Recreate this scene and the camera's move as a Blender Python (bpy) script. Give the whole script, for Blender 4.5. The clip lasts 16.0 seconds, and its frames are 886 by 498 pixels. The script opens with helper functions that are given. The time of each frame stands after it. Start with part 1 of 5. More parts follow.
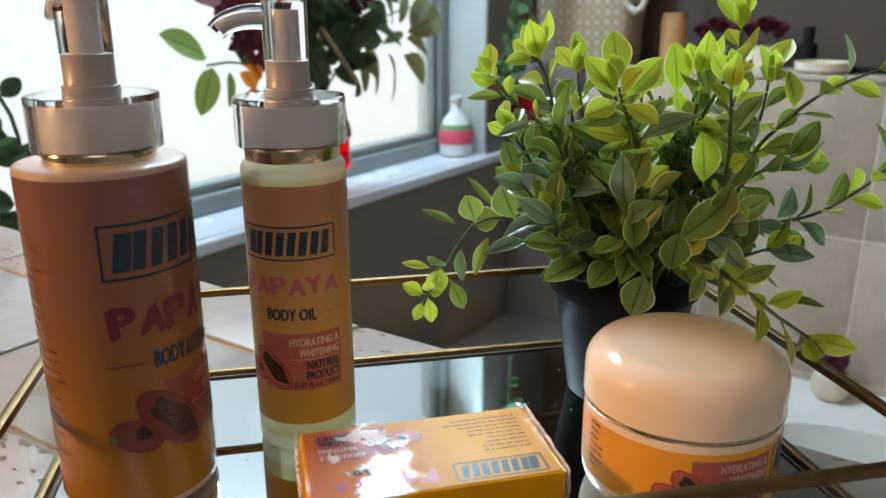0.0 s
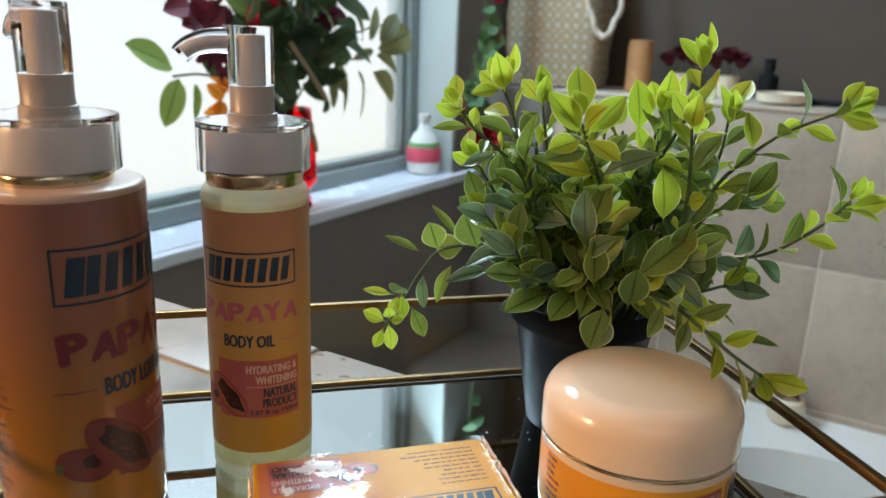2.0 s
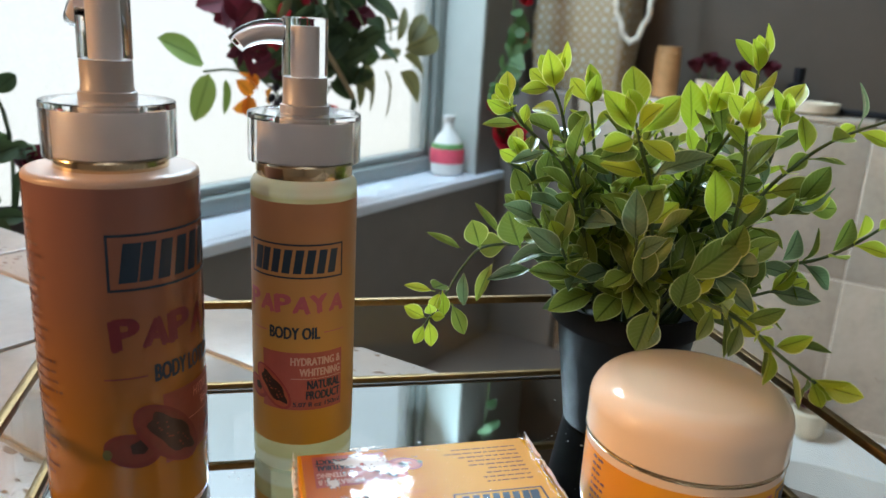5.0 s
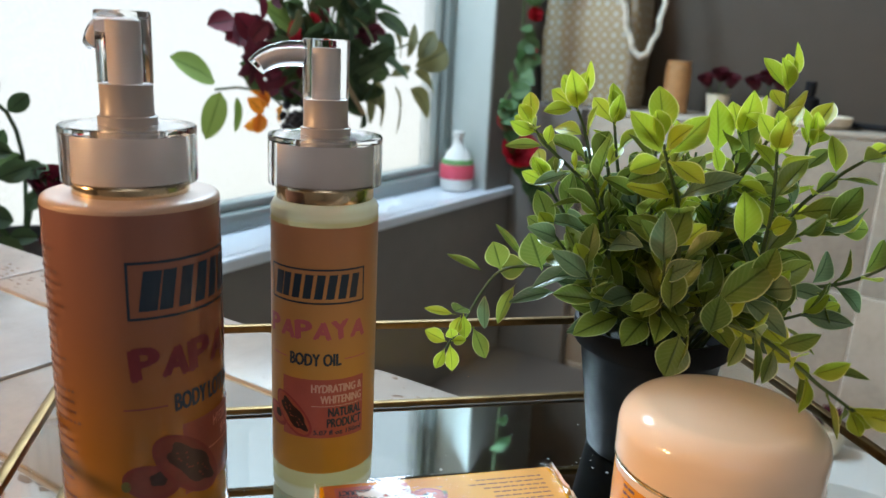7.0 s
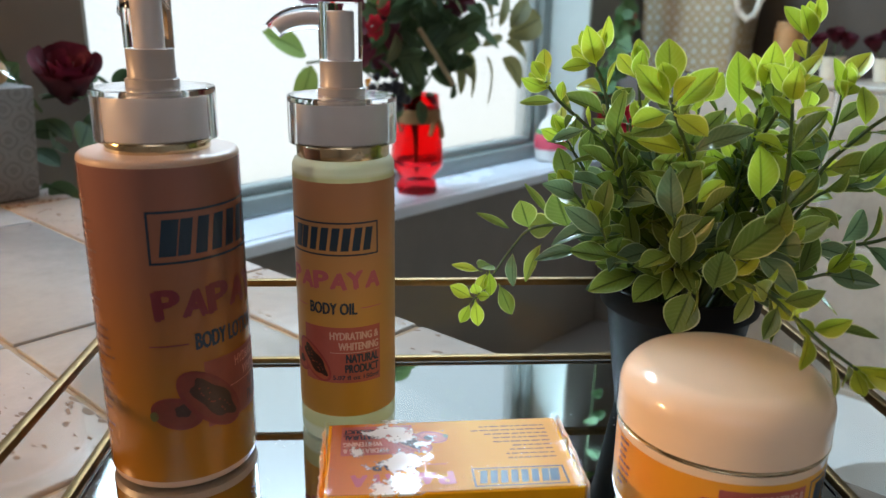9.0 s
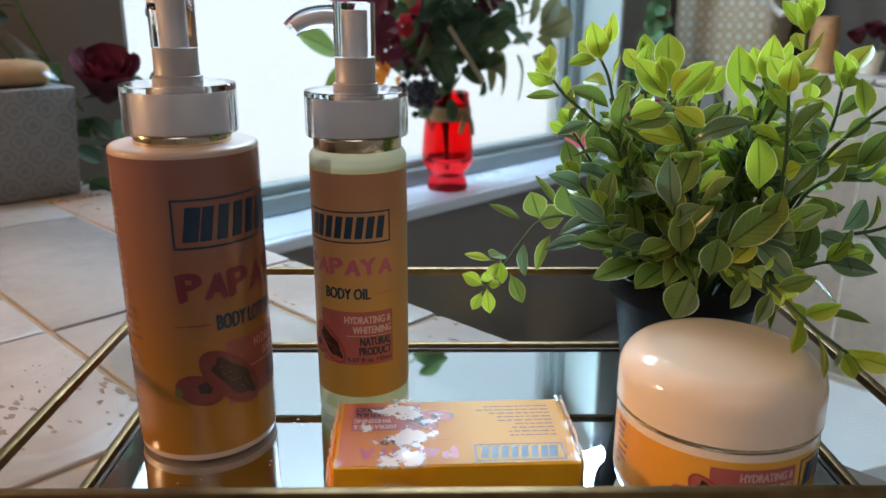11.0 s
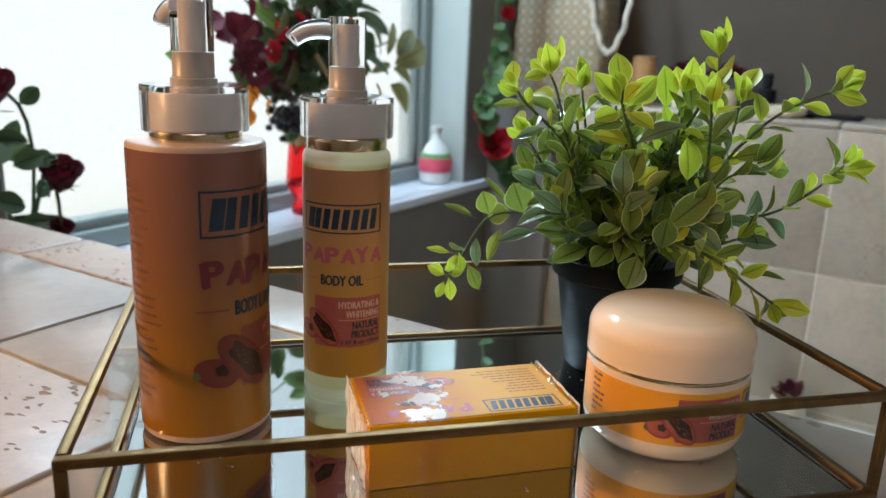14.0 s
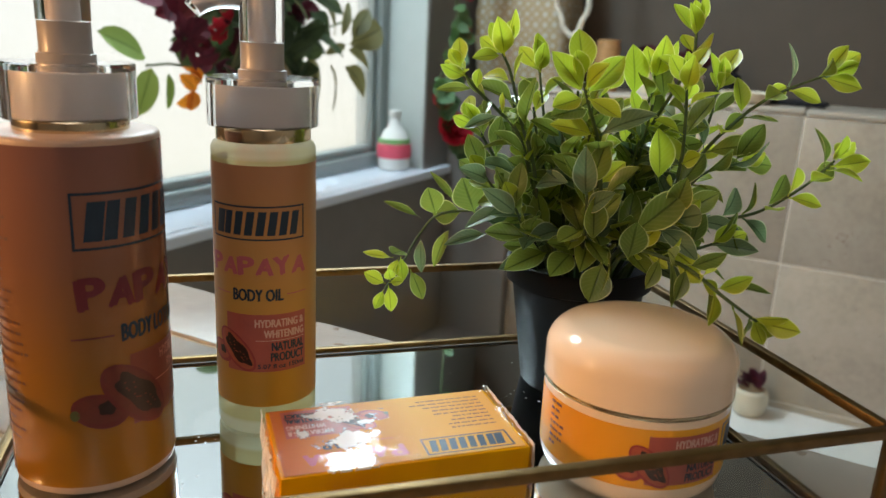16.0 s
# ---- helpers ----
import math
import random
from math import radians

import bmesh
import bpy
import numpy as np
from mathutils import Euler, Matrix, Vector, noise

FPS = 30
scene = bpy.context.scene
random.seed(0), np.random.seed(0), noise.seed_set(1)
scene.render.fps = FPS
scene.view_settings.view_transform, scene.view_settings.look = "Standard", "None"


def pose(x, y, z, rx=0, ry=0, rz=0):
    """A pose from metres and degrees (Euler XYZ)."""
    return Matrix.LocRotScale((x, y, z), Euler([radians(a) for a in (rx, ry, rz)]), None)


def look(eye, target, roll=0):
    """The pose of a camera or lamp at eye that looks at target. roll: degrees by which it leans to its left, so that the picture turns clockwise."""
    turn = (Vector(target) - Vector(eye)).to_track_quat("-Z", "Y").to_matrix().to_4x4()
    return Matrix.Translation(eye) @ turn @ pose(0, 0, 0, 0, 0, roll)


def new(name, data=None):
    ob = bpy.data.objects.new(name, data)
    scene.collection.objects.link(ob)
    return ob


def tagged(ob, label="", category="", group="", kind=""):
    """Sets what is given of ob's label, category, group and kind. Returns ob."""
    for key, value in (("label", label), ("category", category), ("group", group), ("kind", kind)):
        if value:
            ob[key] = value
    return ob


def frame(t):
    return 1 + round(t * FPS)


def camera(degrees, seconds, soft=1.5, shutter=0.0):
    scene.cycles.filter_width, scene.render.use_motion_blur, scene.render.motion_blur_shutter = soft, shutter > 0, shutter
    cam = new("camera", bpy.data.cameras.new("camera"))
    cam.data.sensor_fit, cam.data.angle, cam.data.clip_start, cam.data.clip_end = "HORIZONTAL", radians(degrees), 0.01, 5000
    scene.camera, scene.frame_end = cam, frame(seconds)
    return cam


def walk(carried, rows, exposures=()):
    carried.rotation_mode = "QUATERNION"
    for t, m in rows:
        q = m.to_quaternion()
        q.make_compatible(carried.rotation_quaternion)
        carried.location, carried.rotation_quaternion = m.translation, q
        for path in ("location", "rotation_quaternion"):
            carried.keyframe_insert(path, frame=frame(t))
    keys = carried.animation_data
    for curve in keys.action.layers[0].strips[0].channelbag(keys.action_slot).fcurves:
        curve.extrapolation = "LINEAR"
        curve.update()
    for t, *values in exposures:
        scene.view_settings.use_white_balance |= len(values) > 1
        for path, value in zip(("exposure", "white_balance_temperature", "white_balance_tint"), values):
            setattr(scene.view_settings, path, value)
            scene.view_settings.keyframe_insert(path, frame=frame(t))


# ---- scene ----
cam = camera(59.4, 16.0)
METRES, EYE, TILT, LEAN, TURN = 0.5, 0.205, 0.0, 0.0, -11.3
ROWS = [
    (0.0, 0.0, 0.0, 0.0, -0.06, -17.31, 0.18),
    (0.5, -0.0072, -0.0257, 0.0146, -0.36, -16.91, -0.2),
    (1.0, -0.0167, 0.0062, -0.0006, -1.76, -17.19, -0.04),
    (1.5, 0.0008, 0.0177, 0.026, -2.87, -16.78, 0.15),
    (2.0, 0.0031, 0.0051, 0.0126, -2.09, -16.17, -1.95),
    (2.5, 0.004, 0.0152, 0.0228, -1.06, -16.03, -2.84),
    (3.0, 0.018, -0.0146, 0.0335, -0.82, -15.59, -2.83),
    (3.5, -0.0072, -0.0287, 0.0261, -0.38, -15.22, -3.39),
    (4.0, -0.0259, -0.0203, 0.0161, -0.39, -15.81, -3.1),
    (4.2, -0.0212, -0.0132, 0.0121, -0.8, -15.94, -3.29),
    (6.3, -0.0382, 0.0214, -0.0187, 0.46, -16.11, -3.2),
    (6.5, -0.0421, 0.0206, -0.0327, 0.6, -16.0, -3.39),
    (7.0, -0.0401, 0.0228, 0.0087, -0.13, -15.01, -2.73),
    (7.5, -0.0327, 0.0124, 0.0023, -0.89, -15.07, -2.17),
    (8.0, -0.0192, 0.0354, -0.0018, -0.21, -16.55, -2.07),
    (8.5, 0.0383, 0.0435, 0.0109, 3.06, -17.68, -1.15),
    (9.0, 0.0528, 0.0025, 0.0009, 7.93, -17.17, -0.88),
    (9.2, 0.0657, -0.0112, 0.0009, 9.37, -16.75, -0.79),
    (11.3, 0.0854, -0.0356, 0.0009, 10.55, -17.58, -0.24),
    (11.5, 0.0619, -0.0505, -0.0011, 9.47, -17.85, -0.91),
    (12.0, -0.0194, -0.0921, -0.0367, 7.09, -18.52, -1.93),
    (12.5, -0.0589, -0.133, -0.0426, 2.84, -18.24, -2.23),
    (13.0, -0.0955, -0.1664, -0.0407, 0.6, -16.86, -2.54),
    (13.5, -0.0859, -0.1451, -0.0309, -1.12, -15.38, -2.43),
    (14.0, -0.0694, -0.1429, -0.0198, -2.21, -14.64, -2.14),
    (14.5, -0.056, -0.1474, -0.0128, -1.81, -14.44, -1.85),
    (15.0, -0.0844, -0.1305, -0.0359, -0.76, -14.56, -2.15),
    (15.5, -0.0903, -0.0811, -0.0338, -1.72, -15.16, -2.15),
    (16.0, -0.0363, -0.0243, -0.0272, -4.75, -15.69, -2.68),
]
walk(cam, [(t, pose(0, 0, EYE, TILT, LEAN, TURN) @ pose(METRES * x, METRES * y, METRES * z, 90 + pitch, roll, yaw)) for t, x, y, z, yaw, pitch, roll in ROWS],
     [(0.0, 0.04, 6300, 10), (4.0, 0.04, 6250, 10), (8.5, 0.06, 6250, 10), (9.5, 0.05, 5950, 10), (11.5, 0.0, 5800, 10), (12.3, 0.0, 5850, 10), (13.0, 0.04, 6050, 10), (14.0, 0.05, 6250, 10), (15.5, 0.05, 6420, 10), (16.0, 0.0, 6850, 10)])

# depth of field of the phone lens, focused on the tray
cam.data.dof.use_dof = True
cam.data.dof.focus_distance = 0.385
cam.data.dof.aperture_fstop = 13.0

# ---- world and light ----
world = bpy.data.worlds.new("world")
scene.world = world
world.use_nodes = True
wn = world.node_tree
sky = wn.nodes.new("ShaderNodeTexSky")
sky.sky_type = "NISHITA"
sky.sun_disc = False
sky.sun_elevation, sky.sun_rotation = radians(35), radians(-60)
wn.links.new(sky.outputs[0], wn.nodes["Background"].inputs[0])
wn.nodes["Background"].inputs[1].default_value = 0.1

# the room's frame: X runs along the low wall, Y from it to the far wall
R = Matrix.Rotation(radians(-45), 4, "Z")


def area_lamp(name, size_x, size_y, watts, colour, m):
    data = bpy.data.lights.new(name, "AREA")
    data.shape, data.size, data.size_y, data.energy, data.color = "RECTANGLE", size_x, size_y, watts, colour
    ob = new(name, data)
    ob.matrix_world = m
    return ob


def bulb(name, watts, colour, radius, place):
    data = bpy.data.lights.new(name, "POINT")
    data.energy, data.color, data.shadow_soft_size = watts, colour, radius
    ob = new(name, data)
    ob.matrix_world = R @ Matrix.Translation(place)
    return ob


WINDOW_GLOW = 1.07
# a lamp for the upper window's sky, and two warm vanity bulbs on the window wall
area_lamp("window_daylight", 1.2, 0.24, 35.5, (0.66, 0.86, 1.0), R @ look((-1.06, 1.10, 1.06), (0.0, 0.80, 0.1)))
for dy in (-0.06, 0.06):
    bulb("vanity_bulb", 13.5, (1.0, 0.55, 0.23), 0.05, (-0.88, -0.56 + dy, 0.46))
# unseen fill panel under the ceiling, added to lift the room's ambient light
area_lamp("ceiling_lamp", 1.5, 1.5, 10.5, (1.0, 0.96, 0.92), R @ look((0.9, -0.9, 1.43), (0.9, -0.85, 0.0)))

# ---- materials ----


class Mat:
    """A small wrapper over a node material."""

    def __init__(self, name):
        self.m = bpy.data.materials.new(name)
        self.m.use_nodes = True
        self.t = self.m.node_tree
        self.b = self.t.nodes["Principled BSDF"]
        self.out = self.t.nodes["Material Output"]

    def n(self, kind, **inputs):
        node = self.t.nodes.new("ShaderNode" + kind)
        for key, value in inputs.items():
            node.inputs[key.replace("_", " ")].default_value = value
        return node

    def l(self, a, b):
        self.t.links.new(a, b)

    def set(self, **inputs):
        for key, value in inputs.items():
            if isinstance(value, tuple) and len(value) == 3:
                value = (*value, 1)
            self.b.inputs[key.replace("_", " ")].default_value = value
        return self

    def coords(self, kind="Object"):
        return self.n("TexCoord").outputs[kind]

    def noise(self, scale, detail=4, rough=0.55, kind="Object", vec=None):
        node = self.n("TexNoise", Scale=scale, Detail=detail, Roughness=rough)
        self.l(vec or self.coords(kind), node.inputs["Vector"])
        return node.outputs["Fac"]

    def ramp(self, fac, *stops):
        node = self.n("ValToRGB")
        el = node.color_ramp.elements
        while len(el) < len(stops):
            el.new(0.5)
        for e, (p, c) in zip(el, stops):
            e.position, e.color = p, (*c, 1)
        self.l(fac, node.inputs["Fac"])
        return node.outputs["Color"]

    def mix(self, fac, a, b, kind="MIX"):
        node = self.n("MixRGB")
        node.blend_type = kind
        for value, socket in ((fac, 0), (a, 1), (b, 2)):
            if isinstance(value, (int, float)):
                node.inputs[socket].default_value = value
            elif isinstance(value, tuple):
                node.inputs[socket].default_value = (*value, 1)
            else:
                self.l(value, node.inputs[socket])
        return node.outputs[0]

    def math(self, op, a, b=0.0):
        node = self.n("Math")
        node.operation = op
        for value, socket in ((a, 0), (b, 1)):
            if isinstance(value, (int, float)):
                node.inputs[socket].default_value = value
            else:
                self.l(value, node.inputs[socket])
        return node.outputs[0]

    def bump(self, height, strength, distance):
        node = self.n("Bump", Strength=strength, Distance=distance)
        self.l(height, node.inputs["Height"])
        self.l(node.outputs[0], self.b.inputs["Normal"])

    def colour(self, c):
        self.l(c, self.b.inputs["Base Color"])
        return self


def plain(name, colour, rough=0.5, metal=0.0, grain=0.08, scale=60.0, bump=0.0, **more):
    """A surface with slight mottling, streaks of wear in the gloss and fine relief."""
    m = Mat(name)
    m.set(Roughness=rough, Metallic=metal, **more)
    dark = tuple(max(0, c * (1 - grain)) for c in colour)
    light = tuple(min(1, c * (1 + grain)) for c in colour)
    big = m.mix(0.5, m.noise(scale * 0.2, 3), m.noise(scale, 5))
    m.colour(m.ramp(big, (0.35, dark), (0.65, light)))
    r = m.n("MapRange", To_Min=rough * 0.8, To_Max=min(1, rough * 1.25))
    m.l(m.noise(scale * 0.5, 4), r.inputs["Value"])
    m.l(r.outputs[0], m.b.inputs["Roughness"])
    if bump:
        m.bump(m.noise(scale * 3, 5), 0.6, bump)
    return m.m


def make_travertine(name, base, pits, gloss, warm, depth=0.0009, rough_hewn=0.0):
    m = Mat(name)
    m.set(Roughness=gloss)
    rnd = m.n("ObjectInfo").outputs["Random"]
    shift = m.n("VectorMath")
    m.l(m.coords(), shift.inputs[0])
    m.l(rnd, shift.inputs[1])
    vec = shift.outputs[0]
    cloud = m.noise(9, 5, 0.6, vec=vec)
    fine = m.noise(70, 6, 0.65, vec=vec)
    col = m.ramp(m.mix(0.4, cloud, fine), (0.3, tuple(c * 0.78 for c in base)), (0.5, base), (0.72, warm))
    tone = m.n("HueSaturation")
    m.l(m.math("ADD", m.math("MULTIPLY", rnd, 0.25), 0.88), tone.inputs["Value"])
    m.l(col, tone.inputs["Color"])
    stretch = m.n("Mapping")
    stretch.inputs["Scale"].default_value = (0.42, 1.0, 1.0)
    wob = m.n("MixRGB", Fac=0.012)
    m.l(vec, wob.inputs[1])
    tex = m.n("TexNoise", Scale=60.0, Detail=3.0)
    m.l(vec, tex.inputs["Vector"])
    m.l(tex.outputs["Color"], wob.inputs[2])
    m.l(wob.outputs[0], stretch.inputs[0])
    cells = m.n("TexVoronoi", Scale=170.0)
    m.l(stretch.outputs[0], cells.inputs["Vector"])
    gate = m.noise(13, 3, vec=vec)
    far_off = m.math("ADD", cells.outputs["Distance"], m.math("MULTIPLY", m.math("SUBTRACT", 0.60 if pits else 0.72, gate), 1.6))
    hole = m.n("MapRange", From_Min=0.28, From_Max=0.20)
    m.l(far_off, hole.inputs["Value"])
    pit = hole.outputs[0]
    m.colour(m.mix(m.math("MULTIPLY", pit, 0.62), tone.outputs[0], tuple(c * k for c, k in zip(base, (0.42, 0.24, 0.13)))))
    dull = m.n("MapRange", To_Min=gloss, To_Max=0.95)
    m.l(pit, dull.inputs["Value"])
    m.l(dull.outputs[0], m.b.inputs["Roughness"])
    h = m.math("SUBTRACT", m.math("MULTIPLY", fine, 0.25), m.math("MULTIPLY", pit, m.math("ADD", m.noise(320, 3, vec=vec), 0.4)))
    if rough_hewn:
        h = m.math("ADD", h, m.math("MULTIPLY", m.noise(38, 6, 0.7, vec=vec), rough_hewn))
    m.bump(h, 0.8, depth)
    return m.m


TRAV = make_travertine("travertine", (0.37, 0.300, 0.255), True, 0.36, (0.47, 0.385, 0.325))
# facing stone: the bulbs' orange light on the front is put into its colour
FACESTONE = make_travertine("lamp_warmed_travertine", (0.46, 0.315, 0.150), True, 0.62, (0.55, 0.385, 0.195), 0.0030, 1.6)
FIELD = make_travertine("honed_tile", (0.365, 0.335, 0.315), False, 0.15, (0.425, 0.385, 0.355))
WALLTILE = make_travertine("beige_wall_tile", (0.425, 0.365, 0.295), False, 0.35, (0.48, 0.42, 0.35))
GROUT = plain("grout", (0.36, 0.25, 0.16), 0.9, grain=0.2, scale=120, bump=0.0006)
PALE_GROUT = plain("pale_grout", (0.74, 0.70, 0.63), 0.9, grain=0.1, scale=120)
TAUPE = plain("taupe_wall_paint", (0.205, 0.185, 0.168), 0.85, grain=0.06, scale=30, bump=0.0004)
BROWNPAINT = plain("dark_brown_taupe_paint", (0.076, 0.059, 0.045), 0.85, grain=0.07, scale=30, bump=0.0004)
REVEAL = plain("white_reveal_paint", (0.50, 0.55, 0.53), 0.6, grain=0.03, scale=25)
SILLW = plain("white_cultured_marble", (0.68, 0.74, 0.82), 0.25, grain=0.05, scale=12)
FRAME = plain("grey_vinyl_frame", (0.27, 0.31, 0.30), 0.4, grain=0.04)
ENAMEL = plain("white_tub_acrylic", (0.8, 0.79, 0.77), 0.2, grain=0.04, scale=15)
CEIL = plain("cream_room_paint", (0.42, 0.38, 0.33), 0.9, grain=0.03)
FLOORM = plain("floor_tile", (0.35, 0.28, 0.22), 0.5, grain=0.12, scale=10)
BROWNT = plain("brown_platform_tile", (0.125, 0.10, 0.085), 0.4, grain=0.18, scale=14)
SOLDER = plain("dark_solder", (0.05, 0.045, 0.035), 0.5, grain=0.3, scale=150)
BRASS = plain("brass", (0.20, 0.128, 0.054), 0.44, 1.0, grain=0.25, scale=160)
GOLD = plain("gold_foil", (0.72, 0.61, 0.42), 0.14, 1.0, grain=0.1, scale=40)
WHITEPL = plain("cream_plastic", (0.43, 0.385, 0.365), 0.3, grain=0.02)
JARPL = plain("glossy_white_plastic", (0.95, 0.76, 0.58), 0.09, grain=0.02, scale=30)
BLACKPL = plain("black_plastic", (0.006, 0.0065, 0.009), 0.58, grain=0.2, scale=200, Specular_IOR_Level=0.22)
SOIL = plain("dark_foam", (0.03, 0.035, 0.03), 0.9, grain=0.4, scale=300, bump=0.002)
NAVY = plain("navy_ink", (0.012, 0.036, 0.068), 0.4, grain=0.1)
PINK = plain("pink_ink", (0.50, 0.12, 0.16), 0.4, grain=0.05)
# pink and coral darkened for the lotion bottle, its shaded front put into the colour
SHADEPINK = plain("shaded_pink_ink", (0.165, 0.022, 0.036), 0.4, grain=0.05)
SHADECORAL = plain("shaded_coral_ink", (0.23, 0.052, 0.034), 0.4, grain=0.1, scale=200)
PALEPINK = plain("pale_pink_ink", (0.72, 0.32, 0.24), 0.4, grain=0.05)
BROWNINK = plain("brown_ink", (0.13, 0.045, 0.022), 0.45, grain=0.1)
REDINK = plain("red_orange_ink", (0.34, 0.05, 0.05), 0.4, grain=0.12, scale=300)
FLESH = plain("papaya_flesh_ink", (0.46, 0.10, 0.055), 0.4, grain=0.15, scale=300)
CORAL = plain("coral_ink", (0.44, 0.105, 0.085), 0.4, grain=0.08, scale=200)
# papaya inks darkened likewise, with the lotion bottle's shade in the colour
SHADEFLESH = plain("shaded_flesh_ink", (0.17, 0.032, 0.022), 0.4, grain=0.15, scale=300)
SHADERED = plain("shaded_red_ink", (0.17, 0.024, 0.022), 0.4, grain=0.12, scale=300)
SEEDINK = plain("black_seed_ink", (0.03, 0.012, 0.01), 0.35, grain=0.3, scale=500)
GREENINK = plain("green_ink", (0.11, 0.12, 0.035), 0.4, grain=0.1)
WHITEINK = plain("white_ink", (0.68, 0.45, 0.39), 0.4, grain=0.03)


def make_mirror():
    m = Mat("mirror")
    m.set(Base_Color=(0.66, 0.69, 0.69), Metallic=1.0, Roughness=0.012)
    # faint smears and dust
    smear = m.n("MapRange", From_Min=0.45, From_Max=0.75, To_Min=0.008, To_Max=0.06)
    m.l(m.noise(22, 5, 0.65), smear.inputs["Value"])
    m.l(smear.outputs[0], m.b.inputs["Roughness"])
    specks = m.n("TexVoronoi", Scale=210.0)
    m.l(m.coords(), specks.inputs["Vector"])
    dust = m.n("MapRange", From_Min=0.05, From_Max=0.09, To_Min=0.35, To_Max=1.0)
    m.l(m.math("ADD", specks.outputs["Distance"], m.math("MULTIPLY", m.math("SUBTRACT", 0.55, m.noise(40, 2)), 0.8)), dust.inputs["Value"])
    m.l(dust.outputs[0], m.b.inputs["Metallic"])
    return m.m


def make_glass(name, tint, gloss=1.0):
    """Thin clear sheet: passes light straight on, with a Fresnel gloss."""
    m = Mat(name)
    clear = m.n("BsdfTransparent")
    clear.inputs[0].default_value = (*tint, 1)
    shine = m.n("BsdfGlossy", Roughness=0.01)
    facing = m.n("LayerWeight", Blend=0.5).outputs["Facing"]
    rim = m.math("ADD", m.math("MULTIPLY", m.math("POWER", facing, 3.0), 0.6), 0.035)
    mixed = m.n("MixShader")
    m.l(m.math("MULTIPLY", rim, gloss), mixed.inputs[0])
    m.l(clear.outputs[0], mixed.inputs[1])
    m.l(shine.outputs[0], mixed.inputs[2])
    m.l(mixed.outputs[0], m.out.inputs[0])
    return m.m


MIRROR = make_mirror()
SHEET = make_glass("clear_glass", (0.97, 0.98, 0.97), 0.65)
ACRYL = Mat("clear_acrylic").set(Base_Color=(0.97, 0.97, 0.97), Roughness=0.015, IOR=1.24, Transmission_Weight=1.0).m


def make_oil():
    """Frosted clear bottle with pale oil: part of the light passes, part scatters."""
    m = Mat("pale_oil_bottle")
    m.set(Base_Color=(0.88, 0.82, 0.56), Roughness=0.12)
    soft = m.n("BsdfTranslucent")
    soft.inputs[0].default_value = (0.92, 0.86, 0.58, 1)
    clear = m.n("BsdfTransparent")
    clear.inputs[0].default_value = (0.95, 0.92, 0.72, 1)
    body_col = m.n("SeparateXYZ")
    m.l(m.coords(), body_col.inputs[0])
    part_way = m.math("DIVIDE", body_col.outputs[2], 0.14)
    glassy, oily = (0.82, 0.85, 0.80), (0.66, 0.61, 0.37)
    tint = m.ramp(part_way, (0.0, glassy), (0.045, glassy), (0.06, oily), (0.945, oily), (0.96, glassy))
    m.colour(tint)
    m.l(tint, soft.inputs[0])
    a = m.n("MixShader", Fac=0.5)
    m.l(m.b.outputs[0], a.inputs[1])
    m.l(soft.outputs[0], a.inputs[2])
    b = m.n("MixShader", Fac=0.32)
    m.l(a.outputs[0], b.inputs[1])
    m.l(clear.outputs[0], b.inputs[2])
    m.l(b.outputs[0], m.out.inputs[0])
    return m.m


OILM = make_oil()
REDGLASS = Mat("red_glass").set(Base_Color=(0.9, 0.02, 0.03), Roughness=0.03, IOR=1.3, Transmission_Weight=1.0).m


def make_frosted():
    m = Mat("frosted_window_glass")
    clear = m.n("BsdfTransparent")
    soft = m.n("BsdfTranslucent")
    mixed = m.n("MixShader", Fac=0.25)
    grain = m.ramp(m.noise(260, 4, 0.7), (0.35, (0.93, 0.93, 0.90)), (0.65, (1.0, 1.0, 1.0)))
    m.l(grain, clear.inputs[0])
    m.l(grain, soft.inputs[0])
    m.l(clear.outputs[0], mixed.inputs[1])
    m.l(soft.outputs[0], mixed.inputs[2])
    m.l(mixed.outputs[0], m.out.inputs[0])
    return m.m


FROST = make_frosted()


def make_outside():
    m = Mat("bright_overcast_outside")
    glow = m.n("Emission", Strength=WINDOW_GLOW)
    sep = m.n("SeparateXYZ")
    m.l(m.coords(), sep.inputs[0])
    rise = m.n("MapRange", From_Min=-0.3, From_Max=1.2)
    m.l(m.math("ADD", sep.outputs[2], m.math("MULTIPLY", m.noise(2.0, 2), 0.3)), rise.inputs["Value"])
    m.l(m.ramp(rise.outputs[0], (0.0, (0.90, 0.90, 0.80)), (0.4, (0.97, 1.0, 1.0)), (1.0, (0.70, 0.85, 0.98))), glow.inputs[0])
    m.l(glow.outputs[0], m.out.inputs[0])
    return m.m


OUTSIDE = make_outside()


